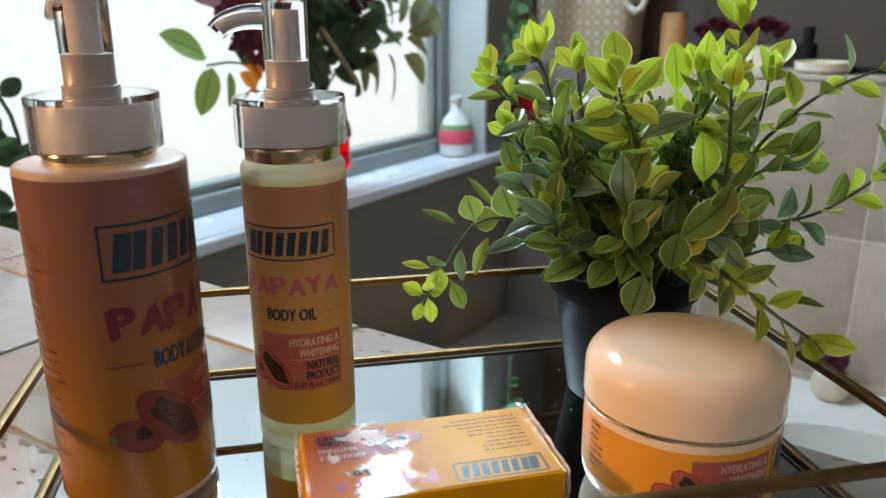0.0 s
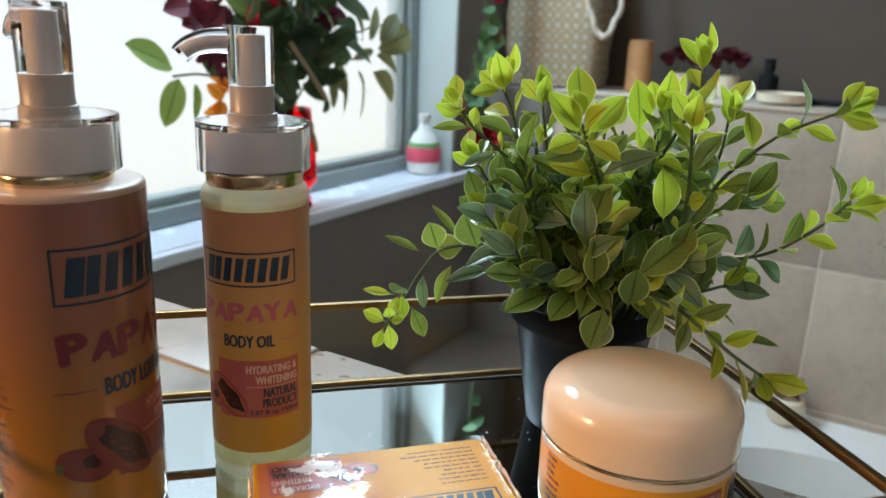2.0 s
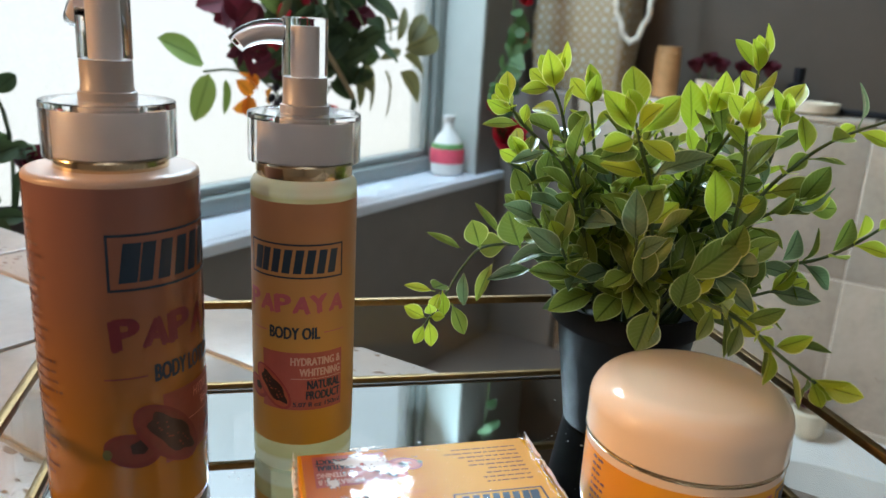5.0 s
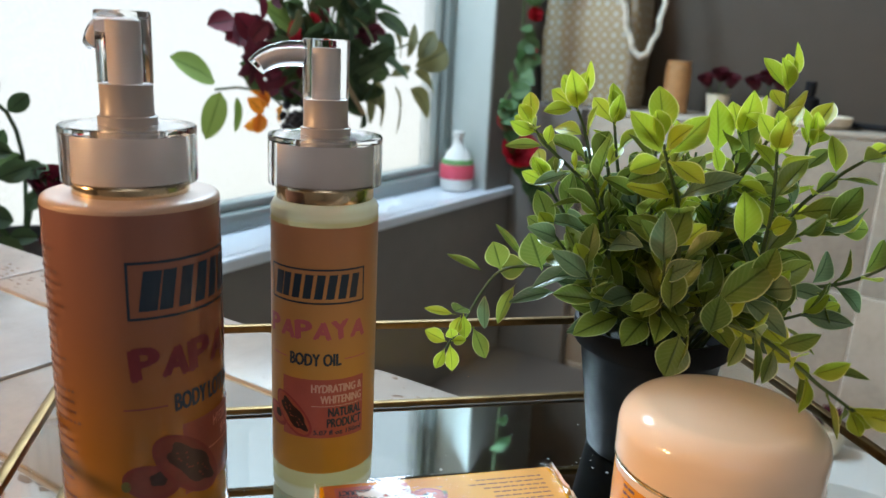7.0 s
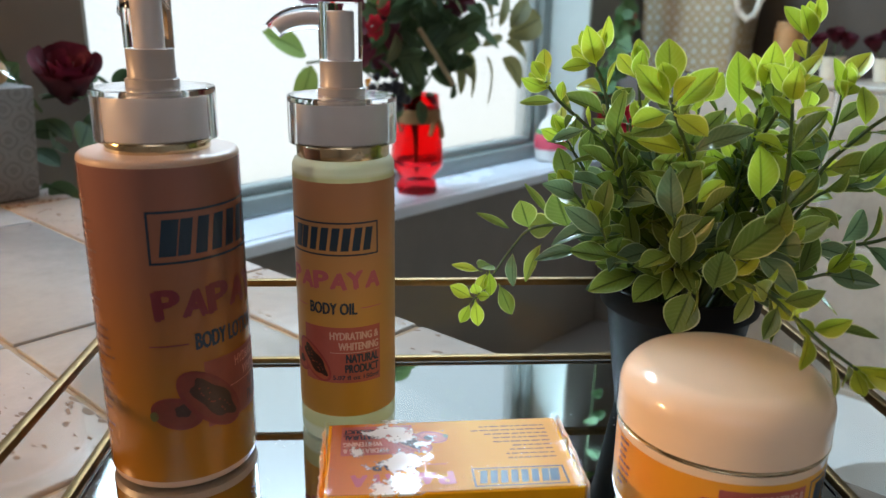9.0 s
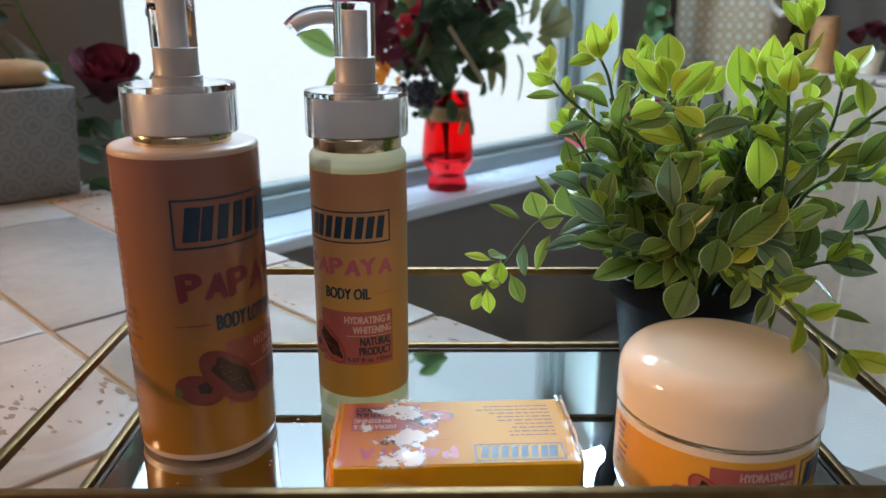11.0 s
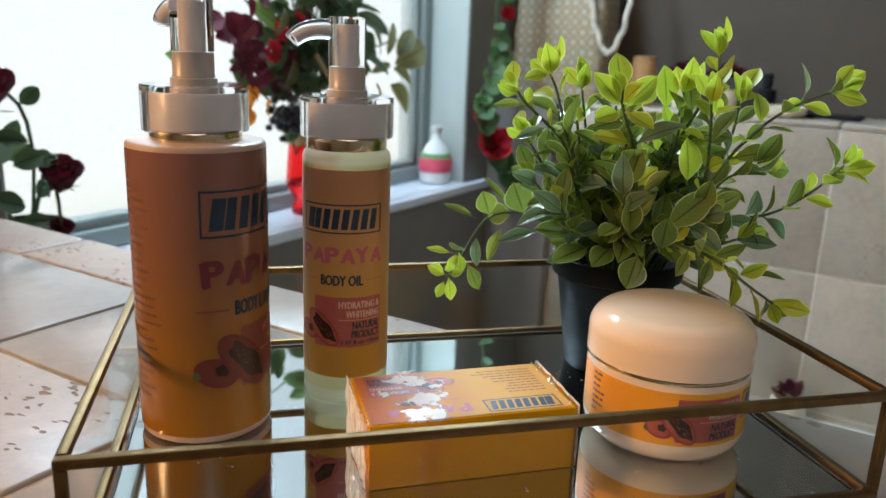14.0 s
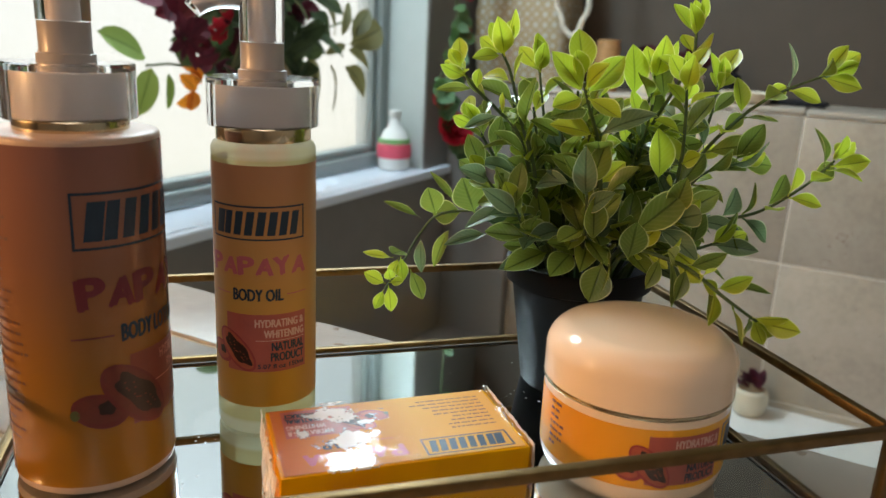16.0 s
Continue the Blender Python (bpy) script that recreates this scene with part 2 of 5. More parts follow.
def make_label(name, stops, sheen=0.3, axis=2, glow=0.0):
    """Printed film: a colour run along one axis of the thing, with fine print grain."""
    m = Mat(name)
    m.set(Roughness=sheen)
    sep = m.n("SeparateXYZ")
    m.l(m.coords(), sep.inputs[0])
    grain = m.noise(90, 3)
    pos = m.math("ADD", sep.outputs[axis], m.math("MULTIPLY", m.math("SUBTRACT", grain, 0.5), 0.01))
    lo, hi = stops[0][0], stops[-1][0]
    rng = m.n("MapRange", From_Min=lo, From_Max=hi)
    m.l(pos, rng.inputs["Value"])
    col = m.ramp(rng.outputs[0], *[((p - lo) / (hi - lo), c) for p, c in stops])
    m.colour(col)
    if glow:
        soft = m.n("BsdfTranslucent")
        m.l(col, soft.inputs[0])
        both = m.n("MixShader", Fac=glow)
        m.l(m.b.outputs[0], both.inputs[1])
        m.l(soft.outputs[0], both.inputs[2])
        m.l(both.outputs[0], m.out.inputs[0])
    return m.m


# the lotion label is toned down too: its backlit shade is in these colours
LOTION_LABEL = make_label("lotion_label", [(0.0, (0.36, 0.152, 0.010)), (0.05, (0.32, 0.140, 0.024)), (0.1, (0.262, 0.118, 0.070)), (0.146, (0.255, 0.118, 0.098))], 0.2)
OIL_LABEL = make_label("oil_label", [(0.018, (0.53, 0.265, 0.035)), (0.06, (0.58, 0.31, 0.07)), (0.1, (0.53, 0.275, 0.11)), (0.125, (0.48, 0.23, 0.12))], glow=0.14)
JAR_LABEL = make_label("jar_label", [(-0.041, (0.85, 0.36, 0.02)), (-0.01, (0.88, 0.42, 0.03)), (0.041, (0.85, 0.48, 0.08))], 0.25, 0)
SOAP_LABEL = make_label("soap_label", [(-0.05, (0.54, 0.13, 0.010)), (-0.025, (0.62, 0.22, 0.014)), (0.01, (0.68, 0.36, 0.035)), (0.05, (0.64, 0.29, 0.02))], 0.55, 0)


def make_soap():
    m = Mat("amber_soap")
    m.set(Roughness=0.25, Specular_IOR_Level=0.08)
    m.colour(m.ramp(m.noise(25, 4), (0.3, (0.70, 0.30, 0.002)), (0.7, (0.78, 0.37, 0.004))))
    m.bump(m.noise(60, 3), 0.3, 0.0006)
    return m.m


SOAP = make_soap()


def make_wrap():
    """Crinkled clear shrink wrap: clear, with a wrinkled gloss."""
    m = Mat("shrink_wrap")
    clear = m.n("BsdfTransparent")
    shine = m.n("BsdfGlossy", Roughness=0.06)
    fres = m.n("Fresnel", IOR=1.45)
    bump = m.n("Bump", Strength=1.0, Distance=0.0012)
    sep = m.n("SeparateXYZ")
    m.l(m.coords(), sep.inputs[0])
    # gathered folds at the two ends, taut and gently wavy between
    fold = m.n("MapRange", From_Min=0.046, From_Max=0.0495)
    m.l(m.math("ABSOLUTE", sep.outputs[0]), fold.inputs["Value"])
    tight = m.math("MULTIPLY", m.noise(34, 2, 0.4), 0.45)
    loose = m.n("MapRange", From_Min=0.45, From_Max=0.54, To_Min=0.02, To_Max=1.2)
    # the film stands off the label in one ragged patch
    patch = m.math("SUBTRACT", 0.62, m.math("MULTIPLY", m.math("ABSOLUTE", m.math("ADD", sep.outputs[0], 0.021)), 16.0))
    m.l(m.math("ADD", patch, m.math("MULTIPLY", m.math("SUBTRACT", m.noise(70, 3, 0.6), 0.5), 1.1)), loose.inputs["Value"])
    m.l(m.math("ADD", tight, m.math("MULTIPLY", fold.outputs[0], m.noise(90, 4, 0.5))), bump.inputs["Height"])
    m.l(bump.outputs[0], shine.inputs["Normal"])
    m.l(bump.outputs[0], fres.inputs["Normal"])
    # the window's reflection on the lifted film is put into a milky white colour
    m.set(Base_Color=(0.92, 0.94, 0.95), Roughness=0.16)
    m.l(bump.outputs[0], m.b.inputs["Normal"])
    ragged = m.n("MapRange", From_Min=0.50, From_Max=0.58, To_Max=0.85)
    m.l(m.math("ADD", patch, m.math("MULTIPLY", m.math("SUBTRACT", m.noise(95, 4, 0.65), 0.5), 1.5)), ragged.inputs["Value"])
    top = m.math("GREATER_THAN", sep.outputs[2], 0.0318)
    milky = m.n("MixShader")
    mixed = m.n("MixShader")
    m.l(m.math("MINIMUM", m.math("MULTIPLY", fres.outputs[0], m.math("MAXIMUM", loose.outputs[0], fold.outputs[0])), 0.9), mixed.inputs[0])
    m.l(clear.outputs[0], mixed.inputs[1])
    m.l(shine.outputs[0], mixed.inputs[2])
    m.l(m.math("MULTIPLY", ragged.outputs[0], top), milky.inputs[0])
    m.l(mixed.outputs[0], milky.inputs[1])
    m.l(m.b.outputs[0], milky.inputs[2])
    m.l(milky.outputs[0], m.out.inputs[0])
    return m.m


WRAP = make_wrap()


def make_film_end():
    """Layered film: half clear, half milky with gloss; its white also paints in the window's reflection."""
    m = Mat("gathered_film")
    m.set(Roughness=0.22, Base_Color=(0.93, 0.93, 0.92))
    streak = m.n("Mapping")
    streak.inputs["Scale"].default_value = (1.0, 330.0, 60.0)
    m.l(m.coords(), streak.inputs[0])
    clear = m.n("BsdfTransparent")
    both = m.n("MixShader")
    milky = m.n("MapRange", From_Min=0.30, From_Max=0.52, To_Min=0.55, To_Max=1.0)
    m.l(m.noise(1.0, 3, 0.6, vec=streak.outputs[0]), milky.inputs["Value"])
    m.l(milky.outputs[0], both.inputs[0])
    m.l(clear.outputs[0], both.inputs[1])
    m.l(m.b.outputs[0], both.inputs[2])
    m.l(both.outputs[0], m.out.inputs[0])
    return m.m


FILMEND = make_film_end()


def make_leaf(name, deep, bright, edge, through_light=0.35, rough=0.38):
    """Leaf: dark midrib, paler rim, side veins; some light passes through."""
    m = Mat(name)
    sep = m.n("SeparateXYZ")
    m.l(m.coords("UV"), sep.inputs[0])
    across = m.math("ABSOLUTE", m.math("SUBTRACT", sep.outputs[1], 0.5))
    rnd = m.math("FRACT", m.math("ADD", m.n("ObjectInfo").outputs["Random"], m.n("NewGeometry").outputs["Random Per Island"]))
    mott = m.noise(120, 4)
    body = m.mix(m.math("ADD", m.math("MULTIPLY", rnd, 0.7), m.math("MULTIPLY", mott, 0.3)), deep, bright)
    vein = m.math("SINE", m.math("MULTIPLY", m.math("SUBTRACT", sep.outputs[0], m.math("MULTIPLY", across, 0.55)), 62.0))
    body = m.mix(m.math("MULTIPLY", m.math("MAXIMUM", vein, 0.0), 0.05), body, edge)
    rim = m.n("MapRange", From_Min=0.445, From_Max=0.478)
    m.l(across, rim.inputs["Value"])
    col = m.mix(m.math("MULTIPLY", rim.outputs[0], 0.9), body, edge)
    rib = m.n("MapRange", From_Min=0.055, From_Max=0.01)
    m.l(across, rib.inputs["Value"])
    col = m.mix(m.math("MULTIPLY", rib.outputs[0], 0.8), col, tuple(c * 0.5 for c in deep))
    m.colour(col)
    m.set(Roughness=rough)
    trans = m.n("BsdfTranslucent")
    warm = m.mix(1.0, col, (1.0, 1.0, 0.6), "MULTIPLY")
    m.l(m.mix(0.5, warm, col, "ADD"), trans.inputs[0])
    mixed = m.n("MixShader", Fac=through_light)
    m.l(m.b.outputs[0], mixed.inputs[1])
    m.l(trans.outputs[0], mixed.inputs[2])
    m.l(mixed.outputs[0], m.out.inputs[0])
    m.bump(m.math("ADD", m.math("MULTIPLY", rib.outputs[0], -1.0), m.math("MULTIPLY", mott, 0.4)), 0.5, 0.0006)
    return m.m


LEAF = make_leaf("plastic_leaf", (0.097, 0.152, 0.036), (0.265, 0.345, 0.068), (0.60, 0.66, 0.31), 0.38, 0.24)
LEAFTOP = make_leaf("yellow_green_leaf", (0.28, 0.39, 0.030), (0.50, 0.56, 0.055), (0.72, 0.76, 0.38), 0.48)
LEAFBACK = make_leaf("bluish_leaf", (0.09, 0.155, 0.085), (0.20, 0.28, 0.17), (0.55, 0.62, 0.44), 0.34, 0.20)
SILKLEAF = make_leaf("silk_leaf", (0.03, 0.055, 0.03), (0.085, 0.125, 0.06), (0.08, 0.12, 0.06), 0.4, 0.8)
OLIVE = make_leaf("olive_silk_leaf", (0.09, 0.095, 0.05), (0.17, 0.165, 0.085), (0.16, 0.15, 0.08), 0.4, 0.7)
PETAL = make_leaf("dark_red_petal", (0.040, 0.003, 0.009), (0.105, 0.006, 0.018), (0.10, 0.006, 0.018), 0.22, 0.75)
REDPETAL = make_leaf("red_petal", (0.4, 0.012, 0.03), (0.55, 0.02, 0.05), (0.5, 0.03, 0.06), 0.35, 0.7)
BURG = make_leaf("burgundy_petal", (0.035, 0.006, 0.016), (0.13, 0.012, 0.03), (0.12, 0.015, 0.03), 0.22, 0.7)
ORANGEPETAL = make_leaf("orange_petal", (0.6, 0.18, 0.02), (0.8, 0.35, 0.05), (0.7, 0.3, 0.05), 0.4, 0.7)
STEM = plain("green_plastic_stem", (0.06, 0.10, 0.03), 0.5, grain=0.25, scale=200)
BERRY = plain("black_berry", (0.012, 0.012, 0.02), 0.35, grain=0.3, scale=200)


def make_damask():
    """Card stamped with a diamond trellis of scrolls."""
    m = Mat("grey_embossed_card")
    m.set(Roughness=0.5)
    sep = m.n("SeparateXYZ")
    m.l(m.coords(), sep.inputs[0])
    u = m.math("ADD", sep.outputs[0], sep.outputs[1])
    v = sep.outputs[2]
    p = m.math("ABSOLUTE", m.math("SINE", m.math("MULTIPLY", m.math("ADD", u, v), 95.0)))
    q = m.math("ABSOLUTE", m.math("SINE", m.math("MULTIPLY", m.math("SUBTRACT", u, v), 95.0)))
    cross = m.math("MULTIPLY", p, q)
    curl = m.math("ADD", m.math("SINE", m.math("MULTIPLY", cross, 11.0)), m.math("MULTIPLY", m.math("SUBTRACT", m.noise(120, 4), 0.35), 3.2))
    edge = m.n("MapRange", From_Min=0.35, From_Max=0.75)
    m.l(curl, edge.inputs["Value"])
    m.colour(m.mix(edge.outputs[0], (0.215, 0.205, 0.20), (0.27, 0.26, 0.25)))
    m.bump(edge.outputs[0], 0.7, 0.001)
    return m.m


BOXM = make_damask()
WOODTAN = plain("tan_wood", (0.45, 0.24, 0.10), 0.5, grain=0.2, scale=50)
RIBBON = plain("tan_raffia", (0.36, 0.20, 0.085), 0.8, grain=0.2, scale=180, bump=0.001)
CREAM = plain("cream_ceramic", (0.7, 0.62, 0.48), 0.35, grain=0.12, scale=80)
TWINE = plain("pale_twine", (0.55, 0.5, 0.42), 0.9, grain=0.25, scale=300, bump=0.002)


def make_bag():
    m = Mat("gold_scallop_bag")
    m.set(Roughness=0.45)
    mp = m.n("Mapping")
    mp.inputs["Scale"].default_value = (1.0, 1.0, 1.0)
    m.l(m.coords(), mp.inputs[0])
    v = m.n("TexVoronoi", Scale=44.0)
    m.l(mp.outputs[0], v.inputs["Vector"])
    v.inputs["Randomness"].default_value = 0.15
    m.colour(m.ramp(v.outputs["Distance"], (0.25, (0.40, 0.38, 0.33)), (0.42, (0.30, 0.21, 0.075)), (0.6, (0.37, 0.33, 0.27))))
    m.bump(v.outputs["Distance"], 0.4, 0.002)
    return m.m


BAG = make_bag()

# ---- mesh tools ----


def link(name, bm, material, parent=None, label="", smooth=False, m=None):
    me = bpy.data.meshes.new(name)
    bm.normal_update()
    bm.to_mesh(me)
    bm.free()
    me.materials.append(material)
    if smooth:
        me.shade_smooth()
        me.set_sharp_from_angle(angle=radians(40))
    ob = new(name, me)
    if parent:
        ob.parent = parent
    if m is not None:
        ob.matrix_basis = m
    if label:
        tagged(ob, label)
    return ob


def part(name, bm, material, parent, label="", smooth=False, m=None):
    return link(name, bm, material, parent, label, smooth, m)


def thing(name, m, label, category, group=""):
    ob = new(name)
    ob.empty_display_size = 0.02
    ob.matrix_basis = m
    return tagged(ob, label, category, group)


def box(x0, x1, y0, y1, z0, z1, bevel=0.0, seg=2, bm=None):
    own = bmesh.new()
    bmesh.ops.create_cube(own, size=1.0)
    for v in own.verts:
        v.co = Vector(((x0 + x1) / 2 + v.co.x * (x1 - x0), (y0 + y1) / 2 + v.co.y * (y1 - y0), (z0 + z1) / 2 + v.co.z * (z1 - z0)))
    if bevel:
        bmesh.ops.bevel(own, geom=own.edges[:], offset=bevel, segments=seg, affect="EDGES", profile=0.5)
    if bm is None:
        return own
    return merge(bm, own)


def merge(bm, other, m=None):
    me = bpy.data.meshes.new("tmp")
    if m is not None:
        other.transform(m)
    other.to_mesh(me)
    other.free()
    bm.from_mesh(me)
    bpy.data.meshes.remove(me)
    return bm


def lathe(profile, seg=64, closed=False):
    """Turn (r, z) pairs round z. closed joins the last pair to the first."""
    bm = bmesh.new()
    rings = []
    for r, z in profile:
        if r < 1e-6:
            rings.append([bm.verts.new((0, 0, z))])
        else:
            rings.append([bm.verts.new((r * math.cos(2 * math.pi * i / seg), r * math.sin(2 * math.pi * i / seg), z)) for i in range(seg)])
    pairs = list(zip(rings, rings[1:])) + ([(rings[-1], rings[0])] if closed else [])
    for a, b in pairs:
        for i in range(seg):
            j = (i + 1) % seg
            if len(a) == 1 and len(b) == 1:
                continue
            if len(a) == 1:
                bm.faces.new((a[0], b[j], b[i]))
            elif len(b) == 1:
                bm.faces.new((a[i], a[j], b[0]))
            else:
                bm.faces.new((a[i], a[j], b[j], b[i]))
    bmesh.ops.recalc_face_normals(bm, faces=bm.faces[:])
    return bm


def tube(points, radii, seg=8, cap=True):
    """A round bar through points."""
    bm = bmesh.new()
    pts = [Vector(p) for p in points]
    if isinstance(radii, (int, float)):
        radii = [radii] * len(pts)
    rings, side = [], None
    for i, p in enumerate(pts):
        d = (pts[min(i + 1, len(pts) - 1)] - pts[max(i - 1, 0)]).normalized()
        if side is None:
            side = d.orthogonal().normalized()
        side = (side - d * side.dot(d)).normalized()
        up = d.cross(side)
        rings.append([bm.verts.new(p + (side * math.cos(2 * math.pi * k / seg) + up * math.sin(2 * math.pi * k / seg)) * radii[i]) for k in range(seg)])
    for a, b in zip(rings, rings[1:]):
        for k in range(seg):
            bm.faces.new((a[k], a[(k + 1) % seg], b[(k + 1) % seg], b[k]))
    if cap:
        bm.faces.new(rings[0][::-1])
        bm.faces.new(rings[-1])
    return bm


def curve_points(a, b, c, n=8):
    a, b, c = Vector(a), Vector(b), Vector(c)
    return [a.lerp(b, t).lerp(b.lerp(c, t), t) for t in (i / (n - 1) for i in range(n))]


def structure(ob, label, category):
    return tagged(ob, label, category, kind="structure")


# ---- the room ----
WALL_X, FAR_Y, TUB_Z, FLOOR_Z, LEDGE_Z = -0.988, 1.828, -0.625, -1.10, 0.065
DECK_TOP = -0.004


def room_box(name, x0, x1, y0, y1, z0, z1, material, label, category, bevel=0.0):
    return structure(link(name, box(x0, x1, y0, y1, z0, z1, bevel), material, m=R), label, category)


floor = room_box("floor", -1.3, 2.6, -3.0, 2.3, FLOOR_Z - 0.1, FLOOR_Z, FLOORM, "brown tiled bathroom floor", "floor")
ceiling = room_box("ceiling", -1.3, 2.6, -3.0, 2.3, 1.45, 1.55, CEIL, "plain white ceiling above the bathroom", "ceiling")
room_box("wall_south", -1.2, 2.6, -3.1, -3.0, FLOOR_Z, 1.45, CEIL, "cream painted wall", "wall")
room_box("wall_east", 2.6, 2.7, -3.0, 2.3, FLOOR_Z, 1.45, CEIL, "cream painted wall", "wall")
room_box("wall_north", -1.2, 2.6, 2.06, 2.16, LEDGE_Z, 1.45, BROWNPAINT, "dark taupe painted wall above the tiled ledge", "wall")

# window wall in four pieces round the opening
WIN_L, WIN_R, WIN_B, WIN_T, GLASS_X = 0.473, 1.682, -0.150, 1.20, -1.117
wb = bmesh.new()
box(-1.2, WALL_X, -3.0, WIN_L, FLOOR_Z, 1.45, bm=wb)
box(-1.2, WALL_X, WIN_R, 2.06, FLOOR_Z, 1.45, bm=wb)
box(-1.2, WALL_X, WIN_L, WIN_R, FLOOR_Z, WIN_B - 0.024, bm=wb)
box(-1.2, WALL_X, WIN_L, WIN_R, WIN_T, 1.45, bm=wb)
structure(link("wall_west", wb, TAUPE, m=R), "grey taupe painted window wall", "wall")
room_box("wall_pier", WALL_X + 0.001, -0.797, 1.796, 2.058, FLOOR_Z, LEDGE_Z - 0.0005, TAUPE, "low taupe painted corner pier beside the tub", "wall", 0.004)
# white lining of the recess
rv = bmesh.new()
box(-1.195, WALL_X - 0.003, WIN_R - 0.006, WIN_R - 0.0005, WIN_B, WIN_T - 0.007, bm=rv)
box(-1.195, WALL_X - 0.003, WIN_L + 0.0005, WIN_L + 0.006, WIN_B, WIN_T - 0.007, bm=rv)
box(-1.195, WALL_X - 0.003, WIN_L + 0.0005, WIN_R - 0.0005, WIN_T - 0.006, WIN_T - 0.0005, bm=rv)
structure(link("trim_window_reveal", rv, REVEAL, m=R), "white painted reveal round the window", "trim")
sl = box(-1.19, WALL_X, WIN_L + 0.001, WIN_R - 0.001, WIN_B - 0.022, WIN_B)
box(WALL_X + 0.0005, WALL_X + 0.022, WIN_L - 0.06, 1.790, WIN_B - 0.022, WIN_B, 0.004, bm=sl)
structure(link("trim_window_sill", sl, SILLW, m=R), "glossy white marble window sill with a projecting nose", "sill")

win = structure(thing("window_1", R, "frosted glass window in a grey vinyl frame", "window"), "frosted glass window in a grey vinyl frame", "window")


def frame_bar(x0, x1, y0, y1, z0, z1):
    part("frame_bar", box(x0, x1, y0, y1, z0, z1, 0.004), FRAME, win, smooth=True)


y0, y1, z0, z1 = WIN_L + 0.007, WIN_R - 0.007, WIN_B + 0.001, WIN_T - 0.007
frame_bar(GLASS_X - 0.025, GLASS_X + 0.02, y0, y1, z0, z0 + 0.034)
frame_bar(GLASS_X - 0.025, GLASS_X + 0.02, y0, y1, z1 - 0.03, z1)
frame_bar(GLASS_X - 0.025, GLASS_X + 0.02, y0, y0 + 0.03, z0 + 0.035, z1 - 0.031)
frame_bar(GLASS_X - 0.025, GLASS_X + 0.02, y1 - 0.034, y1, z0 + 0.035, z1 - 0.031)
frame_bar(GLASS_X - 0.03, GLASS_X + 0.006, y1 - 0.052, y1 - 0.035, z0 + 0.035, z1 - 0.031)
frame_bar(GLASS_X - 0.03, GLASS_X + 0.006, y0 + 0.031, y1 - 0.053, z0 + 0.035, z0 + 0.052)
pane = part("pane", box(GLASS_X - 0.012, GLASS_X - 0.008, y0 + 0.031, y1 - 0.053, z0 + 0.053, z1 - 0.031), FROST, win, "frosted textured glass")
pane.visible_shadow = False
back = bmesh.new()
box(-1.62, -1.61, -0.8, 3.0, -1.0, 2.2, bm=back)
structure(link("backdrop", back, OUTSIDE, m=R), "bright hazy daylight outside the window", "backdrop")

# far tiled wall with its ledge
fw = structure(link("wall_ledge", box(-0.796, 2.59, FAR_Y + 0.0016, 2.059, FLOOR_Z, LEDGE_Z - 0.014), PALE_GROUT, m=R), "half-height tiled wall with a ledge", "wall")
# low wall that carries the tray
low = structure(link("wall_low", box(WALL_X + 0.001, 2.59, 0.0835, 0.3805, FLOOR_Z, DECK_TOP - 0.0022), GROUT, m=R), "low travertine-clad wall beside the tub", "wall")

# brown platform between the window wall and the tub
room_box("trim_tub_platform", WALL_X + 0.0015, -0.462, 0.3835, 1.795, FLOOR_Z, TUB_Z + 0.02, BROWNT, "dull brown tiled platform under the window", "platform", 0.004)
# tub with a flat rim and a sunken basin
tub = thing("bathtub", R, "white acrylic drop-in bathtub behind the low wall", "bathtub")
tx0, tx1, ty0, ty1 = -0.46, 0.60, 0.386, FAR_Y - 0.002
tb = bmesh.new()
cx, cy = (tx0 + tx1) / 2, (ty0 + ty1) / 2
N = 48
levels = ((1.0, TUB_Z, 1), (0.99, TUB_Z - 0.02, 0), (0.93, TUB_Z - 0.2, 0), (0.8, TUB_Z - 0.38, 0), (0.0, TUB_Z - 0.4, 0))
rings = []
outer = []
for i in range(N):
    a = 2 * math.pi * i / N
    c, s = math.cos(a), math.sin(a)
    k = 1 / max(abs(c), abs(s))
    outer.append(tb.verts.new((cx + c * k * (tx1 - tx0) / 2, cy + s * k * (ty1 - ty0) / 2, TUB_Z)))
skirt = [tb.verts.new((v.co.x, v.co.y, TUB_Z - 0.45)) for v in outer]
for f, z, _ in levels[:-1]:
    ring = []
    for i in range(N):
        a = 2 * math.pi * i / N
        c, s = math.cos(a), math.sin(a)
        k = (abs(c) ** 3.5 + abs(s) ** 3.5) ** (-1 / 3.5)
        ring.append(tb.verts.new((cx + c * k * (tx1 - tx0 - 0.3) / 2 * f, cy + s * k * (ty1 - ty0 - 0.36) / 2 * f, z)))
    rings.append(ring)
chain = [skirt, outer] + rings
for a, b in zip(chain, chain[1:]):
    for i in range(N):
        j = (i + 1) % N
        tb.faces.new((a[i], a[j], b[j], b[i]))
tb.faces.new(rings[-1])
bmesh.ops.recalc_face_normals(tb, faces=tb.faces[:])
part("shell", tb, ENAMEL, tub, smooth=True)

# ---- tray ----
TX0, TX1, TY0, TY1, TZ = -0.1155, 0.2275, 0.2005, 0.4300, 0.053
tray = thing("tray", Matrix(), "rectangular brass-framed tray with glass sides and a mirrored floor", "tray")
BAR = 0.0021
part("mirror_floor", box(TX0 + 0.004, TX1 - 0.004, TY0 + 0.004, TY1 - 0.004, -0.0022, 0.0), MIRROR, tray, "mirrored glass floor")


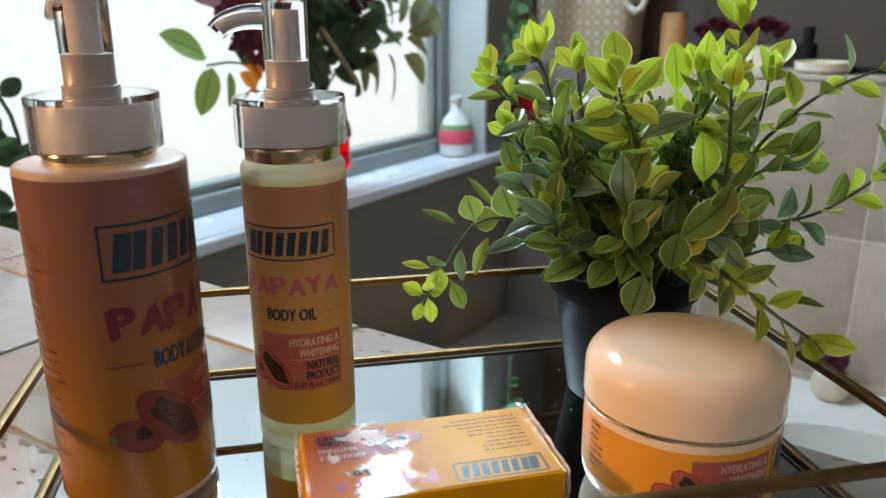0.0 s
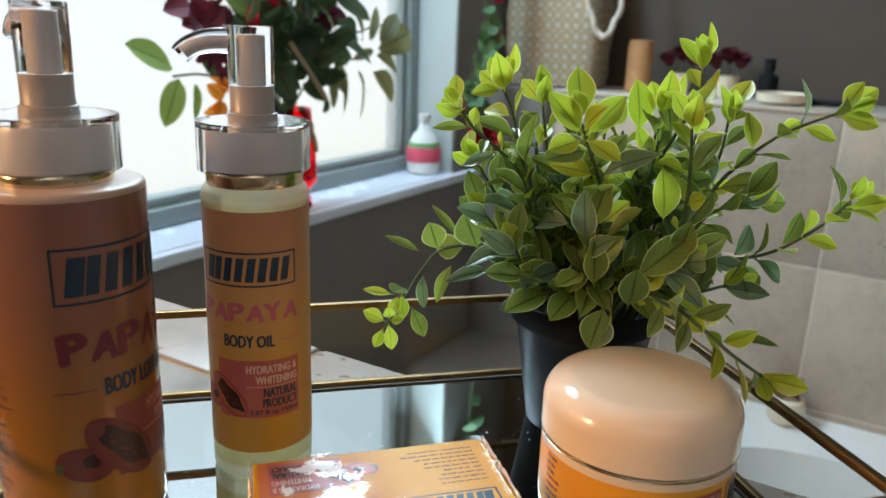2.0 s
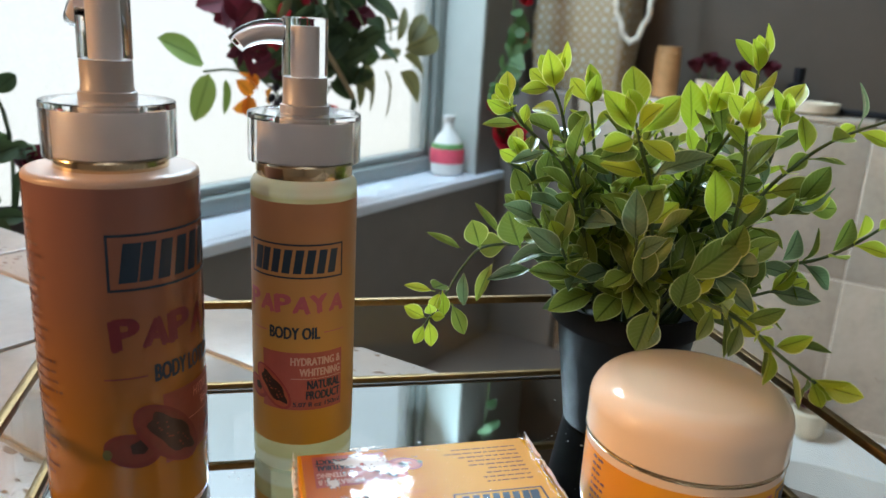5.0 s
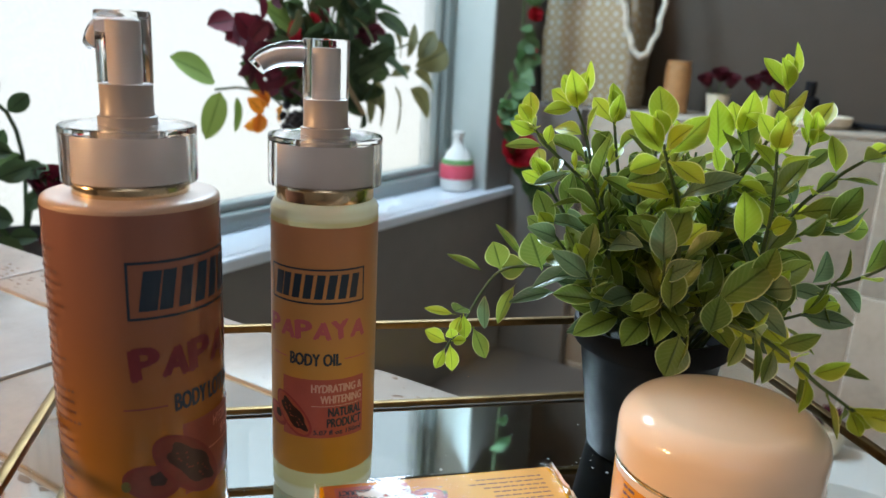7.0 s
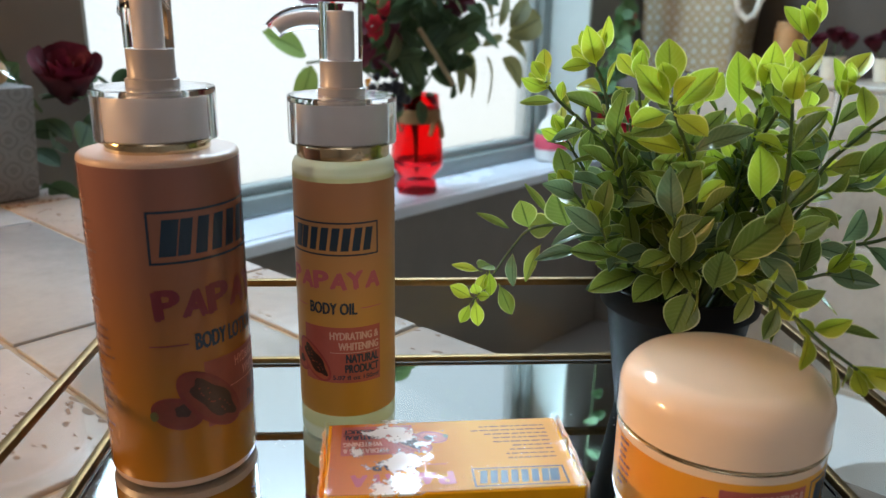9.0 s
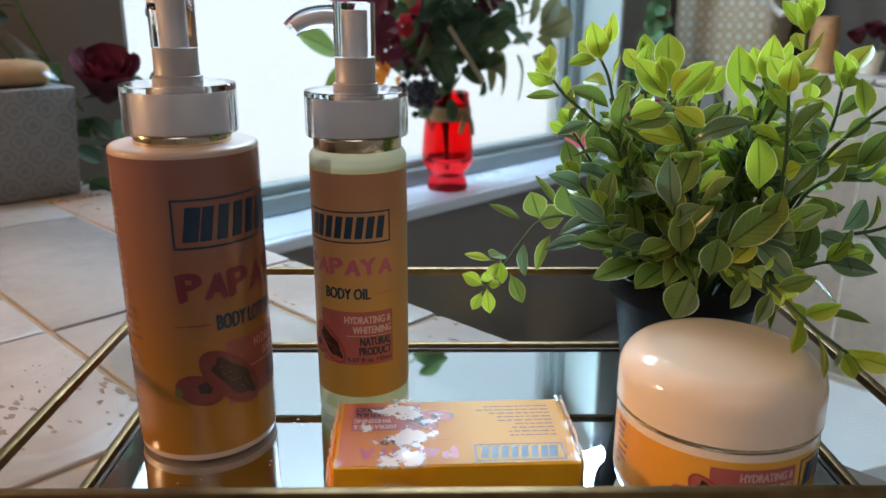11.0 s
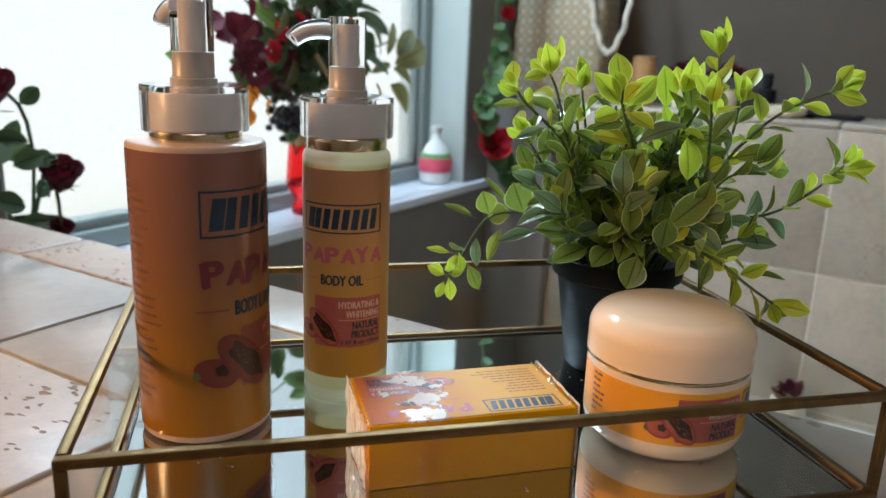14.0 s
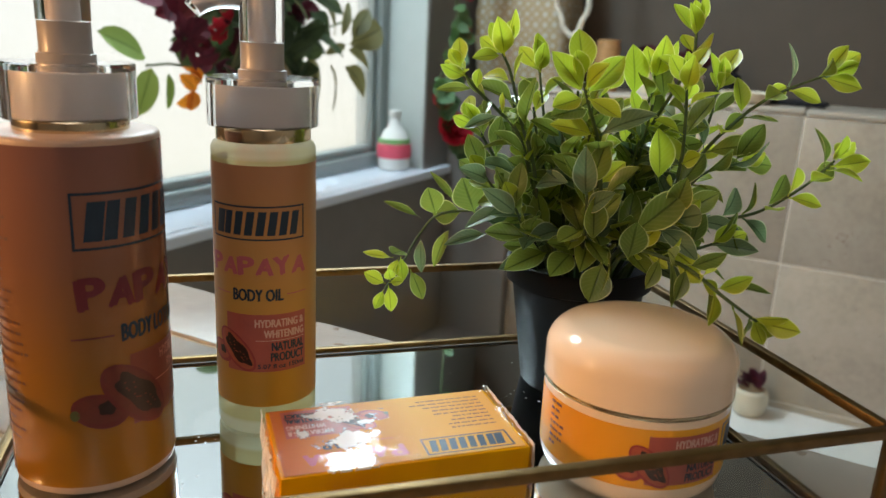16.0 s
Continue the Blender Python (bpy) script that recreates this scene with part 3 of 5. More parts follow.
def bar(a, b, w=BAR):
    bm = bmesh.new()
    a, b = Vector(a), Vector(b)
    lo = Vector([min(p, q) - w for p, q in zip(a, b)])
    hi = Vector([max(p, q) + w for p, q in zip(a, b)])
    part("rail", box(lo.x, hi.x, lo.y, hi.y, lo.z, hi.z, 0.0007), BRASS, tray, smooth=True)


ZR, ZB = TZ - BAR, 0.0010
for y in (TY0, TY1):
    bar((TX0, y, ZR), (TX1, y, ZR))
    bar((TX0, y, ZB), (TX1, y, ZB), 0.0021)
for x in (TX0, TX1):
    bar((x, TY0 + 0.005, ZR), (x, TY1 - 0.005, ZR))
    bar((x, TY0 + 0.0053, ZB), (x, TY1 - 0.0053, ZB), 0.0021)
    for y in (TY0, TY1):
        bar((x, y, ZB + 0.0044), (x, y, ZR - 0.0043))
for x in (TX0, TX1):
    p = part("glass_side", box(x - 0.0008, x + 0.0008, TY0 + 0.0022, TY1 - 0.0022, 0.0033, ZR - 0.0021), SHEET, tray, "clear glass")
    p.visible_shadow = False
for y in (TY0, TY1):
    p = part("glass_side", box(TX0 + 0.0022, TX1 - 0.0022, y - 0.0008, y + 0.0008, 0.0033, ZR - 0.0021), SHEET, tray, "clear glass")
    p.visible_shadow = False
# inner solder lines where floor and sides meet
for y in (TY0 + 0.0045, TY1 - 0.0045):
    part("solder_line", box(TX0 + 0.004, TX1 - 0.004, y - 0.0006, y + 0.0006, 0.0003, 0.0009, 0.0002), SOLDER, tray)
for x in (TX0 + 0.0045, TX1 - 0.0045):
    part("solder_line", box(x - 0.0006, x + 0.0006, TY0 + 0.0058, TY1 - 0.0058, 0.0003, 0.0009, 0.0002), SOLDER, tray)

# ---- print on labels ----


def text_mesh(body, height, width=None, bold=0.0, shear=0.0):
    """Flat letters, left bottom at the origin, of that height of capitals and width."""
    cu = bpy.data.curves.new("lettering", "FONT")
    cu.body, cu.size, cu.shear, cu.resolution_u = body, 1.0, shear, 3
    ob = new("lettering", cu)
    dg = bpy.context.evaluated_depsgraph_get()
    me = bpy.data.meshes.new_from_object(ob.evaluated_get(dg))
    bm = bmesh.new()
    bm.from_mesh(me)
    bpy.data.objects.remove(ob)
    bpy.data.curves.remove(cu)
    bpy.data.meshes.remove(me)
    xs = [v.co.x for v in bm.verts]
    ys = [v.co.y for v in bm.verts]
    x0, x1, y0, y1 = min(xs), max(xs), min(ys), max(ys)
    sy = height / (y1 - y0)
    sx = width / (x1 - x0) if width else sy
    for v in bm.verts:
        v.co = Vector(((v.co.x - x0) * sx, (v.co.y - y0) * sy, 0))
    if not bold:
        return bm
    # heavier strokes: the same letters laid over each other with a slight shift
    heavy = bmesh.new()
    for k, (dx, dy) in enumerate(((0, 0), (1, 0), (-1, 0), (0.6, 0.6), (-0.6, -0.6))):
        merge(heavy, bm.copy(), Matrix.Translation((dx * bold * height, dy * bold * height, k * 0.000012)))
    bm.free()
    return heavy


def playful(word, height, width):
    """Chunky display letters, each tipped a little and set up and down in turn."""
    bm = bmesh.new()
    step = width / len(word)
    for i, letter in enumerate(word):
        one = text_mesh(letter, height * (1.0 if i % 2 == 0 else 0.93), step * 0.84, 0.085)
        merge(bm, one, Matrix.Translation((i * step + step * 0.05, height * (0.0 if i % 2 == 0 else 0.05), 0)) @ Matrix.Rotation(radians((4, -5, 3, -4, 5, -3)[i % 6]), 4, "Z"))
    return bm


def quad(bm, *pts):
    return bm.faces.new([bm.verts.new((*p, 0)) for p in pts])


def rect(bm, x0, x1, y0, y1, lean=0.0, cut=1):
    """Flat bar in short lengths, so that it can follow a curve."""
    for i in range(cut):
        a, b = x0 + (x1 - x0) * i / cut, x0 + (x1 - x0) * (i + 1) / cut
        quad(bm, (a, y0), (b, y0), (b + lean, y1), (a + lean, y1))
    return bm


def ellipse(cx, cy, rx, ry, turn=0.0, n=28, wobble=0.0):
    bm = bmesh.new()
    c, s = math.cos(radians(turn)), math.sin(radians(turn))
    mid = bm.verts.new((cx, cy, 0))
    before = None
    steps = max(1, round(rx / 0.0016))
    for j in range(1, steps + 1):
        ring = []
        for i in range(n):
            a = 2 * math.pi * i / n
            k = (1 + wobble * math.sin(5 * a + 1.0)) * j / steps
            x, y = rx * k * math.cos(a), ry * k * math.sin(a)
            ring.append(bm.verts.new((cx + x * c - y * s, cy + x * s + y * c, 0)))
        for i in range(n):
            i2 = (i + 1) % n
            if before:
                bm.faces.new((before[i], ring[i], ring[i2], before[i2]))
            else:
                bm.faces.new((mid, ring[i], ring[i2]))
        before = ring
    return bm


def logo_frame(w, h, line):
    bm = bmesh.new()
    cut = 24
    rect(bm, 0, w, 0, line, cut=cut)
    rect(bm, 0, w, h - line, h, cut=cut)
    rect(bm, 0, line, line, h - line)
    rect(bm, w - line, w, line, h - line)
    return bm


def logo_marks(w, h):
    """Eight slanting bars in place of the maker's mark."""
    bm = bmesh.new()
    step = (w * 0.88) / 8
    for i in range(8):
        x = w * 0.06 + i * step
        wide = step * (0.92 if i == 0 else 0.7)
        rect(bm, x, x + wide, h * 0.15, h * 0.84, h * 0.10, cut=2)
    return bm


def fine_print(lines, pitch, height, seed, longest, right=False):
    """Rows of short bars for print too small to read."""
    rnd = random.Random(seed)
    bm = bmesh.new()
    for i in range(lines):
        n = rnd.uniform(0.45, 1.0) * longest
        x = longest - n if right else 0.0
        end = x + n
        while x < end - 0.0008:
            word = min(rnd.uniform(0.0012, 0.0042), end - x)
            rect(bm, x, x + word, -i * pitch, -i * pitch + height)
            x += word + 0.0007
    return bm


def move(bm, x, y, turn=0.0, s=1.0):
    bm.transform(Matrix.Translation((x, y, 0)) @ Matrix.Rotation(radians(turn), 4, "Z") @ Matrix.Diagonal((s, s, 1, 1)))
    return bm


def wrap_round(bm, r, start, rise=0.0):
    """Bend a flat print round a cylinder: x runs from the angle start, y is height."""
    # cut long faces so that they follow the curve
    xs = [v.co.x for v in bm.verts]
    x = min(xs) + 0.0025
    while x < max(xs):
        bmesh.ops.bisect_plane(bm, geom=bm.verts[:] + bm.edges[:] + bm.faces[:], plane_co=(x, 0, 0), plane_no=(1, 0, 0))
        x += 0.0025
    for v in bm.verts:
        a = radians(start) + v.co.x / r
        q = r + rise + v.co.z
        v.co = Vector((q * math.cos(a), q * math.sin(a), v.co.y))
    bmesh.ops.recalc_face_normals(bm, faces=bm.faces[:])
    return bm


def papaya_prints(put, x, y, s, flesh=FLESH, red=REDINK):
    """Two halves of a cut papaya; put(name, bm, material, layer)."""
    put("papaya_print", ellipse(x + 0.009 * s, y + 0.0075 * s, 0.0088 * s, 0.0058 * s, -18), red, 1)
    put("papaya_print", ellipse(x + 0.0085 * s, y + 0.0078 * s, 0.0070 * s, 0.0044 * s, -18), flesh, 2)
    put("papaya_print", ellipse(x + 0.011 * s, y + 0.0085 * s, 0.0028 * s, 0.0024 * s, 0, wobble=0.1), SEEDINK, 3)
    put("papaya_print", ellipse(x + 0.0015 * s, y + 0.007 * s, 0.0014 * s, 0.0018 * s, 0), GREENINK, 2)
    put("papaya_print", ellipse(x + 0.0205 * s, y + 0.0105 * s, 0.0148 * s, 0.0072 * s, -48), red, 4)
    put("papaya_print", ellipse(x + 0.0205 * s, y + 0.0107 * s, 0.0135 * s, 0.0060 * s, -48), flesh, 5)
    put("papaya_print", ellipse(x + 0.0215 * s, y + 0.0105 * s, 0.0106 * s, 0.0042 * s, -48, wobble=0.12), SEEDINK, 6)
    rnd = random.Random(4)
    seeds = bmesh.new()
    for i in range(16):
        t = rnd.uniform(-0.85, 0.85)
        a = radians(-48)
        across = rnd.uniform(-0.6, 0.6) * 0.0032 * s * (1 - t * t) ** 0.5
        px = x + 0.0215 * s + t * 0.0098 * s * math.cos(a) - across * math.sin(a)
        py = y + 0.0105 * s + t * 0.0098 * s * math.sin(a) + across * math.cos(a)
        merge(seeds, ellipse(px, py, 0.00042 * s, 0.00030 * s, 0, 8))
    put("seed_print", seeds, flesh, 7)


# ---- pump bottles ----


def pump(parent, z, spout_turn, lift):
    """Pump head in a clear acrylic collar and tube; z is the top of the shoulder."""
    part("gold_ring", lathe([(0.0, z), (0.0213, z), (0.0215, z + 0.0006), (0.0215, z + 0.0060), (0.0213, z + 0.0066), (0.0, z + 0.0066)]), GOLD, parent, "polished gold ring", True)
    c0, c1 = z + 0.0068, z + 0.0275
    cap = part("cap", lathe([(0.0, c0), (0.0204, c0), (0.0208, c0 + 0.0004), (0.0208, c1 - 0.0040), (0.0204, c1 - 0.0032), (0.0, c1 - 0.0032)]), WHITEPL, parent, "cream plastic cap", True)
    shell = part("clear_collar", lathe([(0.0220, c0 - 0.0006), (0.0246, c0 - 0.0006), (0.0249, c0), (0.0249, c1 - 0.0006), (0.0243, c1), (0.0112, c1), (0.0112, c1 - 0.003), (0.0220, c1 - 0.003)], closed=True), ACRYL, cap, "clear acrylic collar", True)
    shell.visible_shadow = False
    top = lift
    riser = part("stem", lathe([(0.0, c1 - 0.0031), (0.0108, c1 - 0.0031), (0.0108, c1 + 0.003), (0.0098, c1 + 0.0034), (0.0098, c1 + 0.0042), (0.0096, c1 + 0.0046), (0.0096, c1 + 0.015), (0.0, c1 + 0.015)]), WHITEPL, parent, "cream plastic stem", True)
    part("plunger", lathe([(0.0, c1 + 0.0151), (0.0050, c1 + 0.0151), (0.0050, top - 0.004), (0.0046, top - 0.0036), (0.0, top - 0.0036)]), WHITEPL, riser, "cream plastic plunger", True)
    t = part("clear_tube", lathe([(0.0076, c1 + 0.0153), (0.0098, c1 + 0.0153), (0.0099, top - 0.0006), (0.0094, top), (0.0, top), (0.0, top - 0.0030), (0.0076, top - 0.0030)]), ACRYL, riser, "clear acrylic tube", True)
    t.visible_shadow = False
    a = radians(spout_turn)
    d = Vector((math.cos(a), math.sin(a), 0))
    o = Vector((0, 0, top - 0.0065))
    pts = curve_points(o + d * 0.0093, o + d * 0.0235 + Vector((0, 0, 0.0010)), o + d * 0.0295 - Vector((0, 0, 0.0062)), 10)
    sp = part("spout", tube(pts, [0.0055 - 0.0012 * i / 9 for i in range(10)], 16), ACRYL, parent, "clear acrylic spout", True)
    sp.visible_shadow = False
    inner = [p + Vector((0, 0, -0.0003)) for p in pts[:-1]]
    part("nozzle", tube(inner, [0.0025] * 9, 12), WHITEPL, sp, "cream nozzle", True)


LR, OR_, JR = 0.0327, 0.0238, 0.0417
lotion = thing("lotion_bottle", pose(-0.0742, 0.3303, 0.0002), "orange lotion pump bottle with a clear acrylic pump head", "bottle", "pump bottles on the tray")
part("body", lathe([(0.0, 0.001), (LR - 0.006, 0.0), (LR - 0.0028, 0.0004), (LR - 0.0006, 0.002), (LR, 0.0048), (LR, 0.1452), (LR - 0.0003, 0.1462), (LR - 0.0010, 0.1469), (LR - 0.0022, 0.1472), (LR - 0.0035, 0.1473), (0.0225, 0.1476), (0.0, 0.1478)], 96), plain("cream_orange_plastic", (0.54, 0.38, 0.29), 0.36, grain=0.03), lotion, "cream plastic body", True)
LS = -87.0


def lot_print(name, bm, material, layer=0):
    part(name, wrap_round(bm, LR, LS, 0.00022 + 0.00007 * layer), material, lotion_label)


lb = lathe([(LR + 0.00015, 0.0052), (LR + 0.00015, 0.1444)], 128)
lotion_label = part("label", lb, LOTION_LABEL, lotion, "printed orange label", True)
w = 0.0655
lot_print("logo_frame", move(logo_frame(w, 0.0222, 0.0010), 0, 0.1052), NAVY, 1)
lot_print("logo_mark", move(logo_marks(w, 0.0222), 0, 0.1052), NAVY, 1)
lot_print("lettering", move(playful("PAPAYA", 0.0122, 0.0655), 0.0004, 0.0815), SHADEPINK, 1)
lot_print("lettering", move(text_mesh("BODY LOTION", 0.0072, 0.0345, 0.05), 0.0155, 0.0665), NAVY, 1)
lot_print("rule", rect(bmesh.new(), -0.0032, 0.0125, 0.0694, 0.0700, cut=8), SHADEPINK, 1)
lot_print("rule", rect(bmesh.new(), 0.0530, 0.0690, 0.0694, 0.0700, cut=8), SHADEPINK, 1)
lot_print("panel_print", rect(bmesh.new(), 0.0180, 0.0620, 0.0290, 0.0600, cut=20), SHADECORAL, 1)
lot_print("lettering", move(text_mesh("HYDRATING &", 0.0048, 0.026), 0.0335, 0.0530), PALEPINK, 2)
lot_print("lettering", move(text_mesh("WHITENING", 0.0048, 0.021), 0.0385, 0.0465), PALEPINK, 2)
lot_print("rule", rect(bmesh.new(), 0.0290, 0.0595, 0.0445, 0.0448, cut=10), PALEPINK, 2)
lot_print("lettering", move(text_mesh("NATURAL", 0.0050, 0.017), 0.0425, 0.0385), NAVY, 2)
lot_print("lettering", move(text_mesh("PRODUCT", 0.0050, 0.018), 0.0415, 0.0325), NAVY, 2)
papaya_prints(lot_print, -0.0060, 0.0285, 1.28, SHADEFLESH, SHADERED)
lot_print("fine_print", move(fine_print(26, 0.0042, 0.0012, 7, 0.024), -0.0440, 0.1290), BROWNINK, 1)
pump(lotion, 0.1455, 122, 0.2143)

oil = thing("oil_bottle", pose(0.0017, 0.3582, 0.0002), "slim clear bottle of golden body oil with an acrylic pump head", "bottle", "pump bottles on the tray")
part("body", lathe([(0.0, 0.0006), (OR_ - 0.003, 0.0), (OR_ - 0.0008, 0.0008), (OR_, 0.003), (OR_, 0.1365), (OR_ - 0.0012, 0.1388), (0.0208, 0.1402), (0.0, 0.1402)], 96), OILM, oil, "clear bottle filled with pale yellow oil", True)

def wrapped_sheet(r, z0, z1, a0, a1, n=80):
    """A label bent round a bottle from the angle a0 to a1."""
    bm = bmesh.new()
    ring = [[bm.verts.new((r * math.cos(radians(a)), r * math.sin(radians(a)), z)) for z in (z0, z1)] for a in [a0 + (a1 - a0) * i / n for i in range(n + 1)]]
    for p, q in zip(ring, ring[1:]):
        bm.faces.new((p[0], q[0], q[1], p[1]))
    return bm


oil_label = part("label", wrapped_sheet(OR_ + 0.00015, 0.0155, 0.1308, -228, 18), OIL_LABEL, oil, "printed golden label", True)
OS = -160.0


def oil_print(name, bm, material, layer=0):
    part(name, wrap_round(bm, OR_, OS, 0.00022 + 0.00007 * layer), material, oil_label)


w = 0.0466
oil_print("logo_frame", move(logo_frame(w, 0.0158, 0.0008), 0, 0.0971), NAVY, 1)
oil_print("logo_mark", move(logo_marks(w, 0.0158), 0, 0.0971), NAVY, 1)
oil_print("lettering", move(playful("PAPAYA", 0.0082, 0.0490), -0.0012, 0.0810), PINK, 1)
oil_print("lettering", move(text_mesh("BODY OIL", 0.0056, 0.0230, 0.05), 0.0124, 0.0686), NAVY, 1)
oil_print("rule", rect(bmesh.new(), 0.0010, 0.0105, 0.0712, 0.0716, cut=6), PINK, 1)
oil_print("rule", rect(bmesh.new(), 0.0372, 0.0480, 0.0712, 0.0716, cut=6), PINK, 1)
oil_print("panel_print", rect(bmesh.new(), 0.0080, 0.0472, 0.0335, 0.0620, cut=20), CORAL, 1)
for word, x, y, ww, hh, mat in (("HYDRATING &", 0.0225, 0.0558, 0.0235, 0.0038, WHITEINK), ("WHITENING", 0.0265, 0.0505, 0.0195, 0.0038, WHITEINK), ("NATURAL", 0.0300, 0.0440, 0.0160, 0.0042, NAVY), ("PRODUCT", 0.0295, 0.0388, 0.0165, 0.0042, NAVY), ("5.07 fl oz 150ml", 0.0235, 0.0352, 0.0225, 0.0022, NAVY)):
    oil_print("lettering", move(text_mesh(word, hh, ww, 0.05), x, y), mat, 2)
oil_print("rule", rect(bmesh.new(), 0.0225, 0.0465, 0.0490, 0.0493, cut=8), WHITEINK, 2)
papaya_prints(oil_print, -0.0045, 0.0350, 0.86)
pump(oil, 0.1400, 190, 0.2076)

# ---- cream jar ----
jar = thing("cream_jar", pose(0.1604, 0.2760, 0.0002), "round cream jar with a domed white lid and orange label", "jar")
part("body", lathe([(0.0, 0.0015), (JR - 0.016, 0.0012), (JR - 0.014, 0.0), (JR - 0.010, 0.0004), (JR - 0.0045, 0.0030), (JR - 0.0014, 0.0070), (JR - 0.0004, 0.0110), (JR - 0.0004, 0.0440), (0.0, 0.0440)], 96), JARPL, jar, "glossy white plastic pot", True)
jar_label = part("label", lathe([(JR + 0.0001 - 0.0004, 0.0128), (JR + 0.0001 - 0.0004, 0.0402)], 128), JAR_LABEL, jar, "printed orange label", True)
part("gold_band", lathe([(0.0, 0.0441), (JR + 0.0002, 0.0441), (JR + 0.0004, 0.0446), (JR + 0.0004, 0.0454), (JR + 0.0002, 0.0459), (0.0, 0.0459)], 96), GOLD, jar, "thin gold band", True)
lid = [(0.0, 0.0460), (JR + 0.0002, 0.0460), (JR + 0.0002, 0.0578)]
for i in range(1, 15):
    a = math.pi / 2 * i / 14
    lid.append((JR + 0.0002 - 0.0128 * (1 - math.cos(a)), 0.0578 + 0.0122 * math.sin(a)))
lid += [(0.020, 0.0709), (0.010, 0.0716), (0.0, 0.0718)]
part("lid", lathe(lid, 96), JARPL, jar, "domed glossy white lid", True)


def jar_print(name, bm, material, layer=0):
    part(name, wrap_round(bm, JR, -132, -0.0002 + 0.00007 * layer), material, jar_label)


jar_print("panel_print", rect(bmesh.new(), 0.0150, 0.0500, 0.0150, 0.0372, cut=20), CORAL, 1)
papaya_prints(jar_print, 0.0000, 0.0150, 0.8)
for word, x, y, ww, hh, mat in (("HYDRATING &", 0.0265, 0.0318, 0.0225, 0.0036, WHITEINK), ("WHITENING", 0.0305, 0.0268, 0.0185, 0.0036, WHITEINK), ("NATURAL", 0.0330, 0.0208, 0.0160, 0.0036, NAVY), ("PRODUCT", 0.0325, 0.0162, 0.0165, 0.0036, NAVY)):
    jar_print("lettering", move(text_mesh(word, hh, ww, 0.05), x, y), mat, 2)
jar_print("rule", rect(bmesh.new(), 0.0265, 0.0490, 0.0254, 0.0257, cut=8), WHITEINK, 2)
jar_print("logo_frame", move(logo_frame(0.042, 0.0150, 0.0008), 0.0530, 0.0230), NAVY, 1)
jar_print("logo_mark", move(logo_marks(0.042, 0.0150), 0.0530, 0.0230), NAVY, 1)
jar_print("fine_print", move(fine_print(7, 0.0032, 0.0012, 11, 0.011), -0.0335, 0.0375), BROWNINK, 1)

# ---- soap bar ----
soap = thing("soap_bar", pose(0.0476, 0.2735, 0.0001, 0, 0, 2.2), "amber soap bar in clear shrink wrap with a printed label", "soap")
SX, SY, SZ = 0.0497, 0.0268, 0.0318
part("bar", box(-SX, SX, -SY, SY, 0.0001, SZ, 0.0007), SOAP, soap, "translucent amber soap", True)
soap_label = part("label", box(-SX + 0.0015, SX - 0.0015, -SY + 0.0012, SY - 0.0012, SZ + 0.0001, SZ + 0.0003), SOAP_LABEL, soap, "printed orange and yellow label")


def soap_print(name, bm, material, layer=0):
    """The label reads from the far side."""
    bm.transform(Matrix.Translation((0, 0, SZ + 0.00036 + 0.00004 * layer)) @ Matrix.Rotation(math.pi, 4, "Z"))
    part(name, bm, material, soap_label)


soap_print("logo_frame", move(logo_frame(0.0370, 0.0125, 0.0008), -0.0445, 0.0115), NAVY)
soap_print("logo_mark", move(logo_marks(0.0370, 0.0125), -0.0445, 0.0115), NAVY)
soap_print("lettering", move(playful("PAPAYA", 0.0080, 0.0400), 0.0000, 0.0130), PINK)
soap_print("lettering", move(text_mesh("SOAP", 0.0060, 0.0170, 0.05), 0.0140, 0.0045), NAVY)
soap_print("rule", rect(bmesh.new(), 0.0020, 0.0120, 0.0072, 0.0076), PINK)
soap_print("panel_print", rect(bmesh.new(), 0.0140, 0.0440, -0.0235, -0.0010), CORAL)
papaya_prints(soap_print, -0.0010, -0.0190, 0.8)
for word, x, y, ww, hh, mat in (("HYDRATING &", 0.0250, -0.0055, 0.0180, 0.0034, WHITEINK), ("WHITENING", 0.0270, -0.0105, 0.0160, 0.0034, WHITEINK), ("NATURAL", 0.0290, -0.0160, 0.0140, 0.0034, NAVY), ("PRODUCT", 0.0290, -0.0205, 0.0140, 0.0034, NAVY)):
    soap_print("lettering", move(text_mesh(word, hh, ww, 0.05), x, y), mat, 8)
soap_print("fine_print", move(fine_print(9, 0.0031, 0.0008, 3, 0.034), -0.0435, 0.0045), BROWNINK)


def crinkled_wrap():
    """Loose film over the bar: a fine grid pushed in and out, tightest on the long faces."""
    bm = bmesh.new()
    bmesh.ops.create_cube(bm, size=1.0)
    bmesh.ops.subdivide_edges(bm, edges=bm.edges[:], cuts=30, use_grid_fill=True)
    for v in bm.verts:
        q = Vector((v.co.x * (2 * SX + 0.0012), v.co.y * (2 * SY + 0.0010), (v.co.z + 0.5) * (SZ + 0.0010)))
        end = abs(v.co.x) > 0.47
        n = noise.noise(Vector((q.x * 60, q.y * 110, q.z * 160)))
        push = 0.0011 if end else 0.00035
        k = 1.0 + max(0.0, n) * push / 0.03
        v.co = Vector((q.x * (k if end else 1 + max(0, n) * 0.004), q.y * (1 + max(0.0, n) * 0.008), max(0.0002, q.z + max(0.0, n) * push)))
    return bm


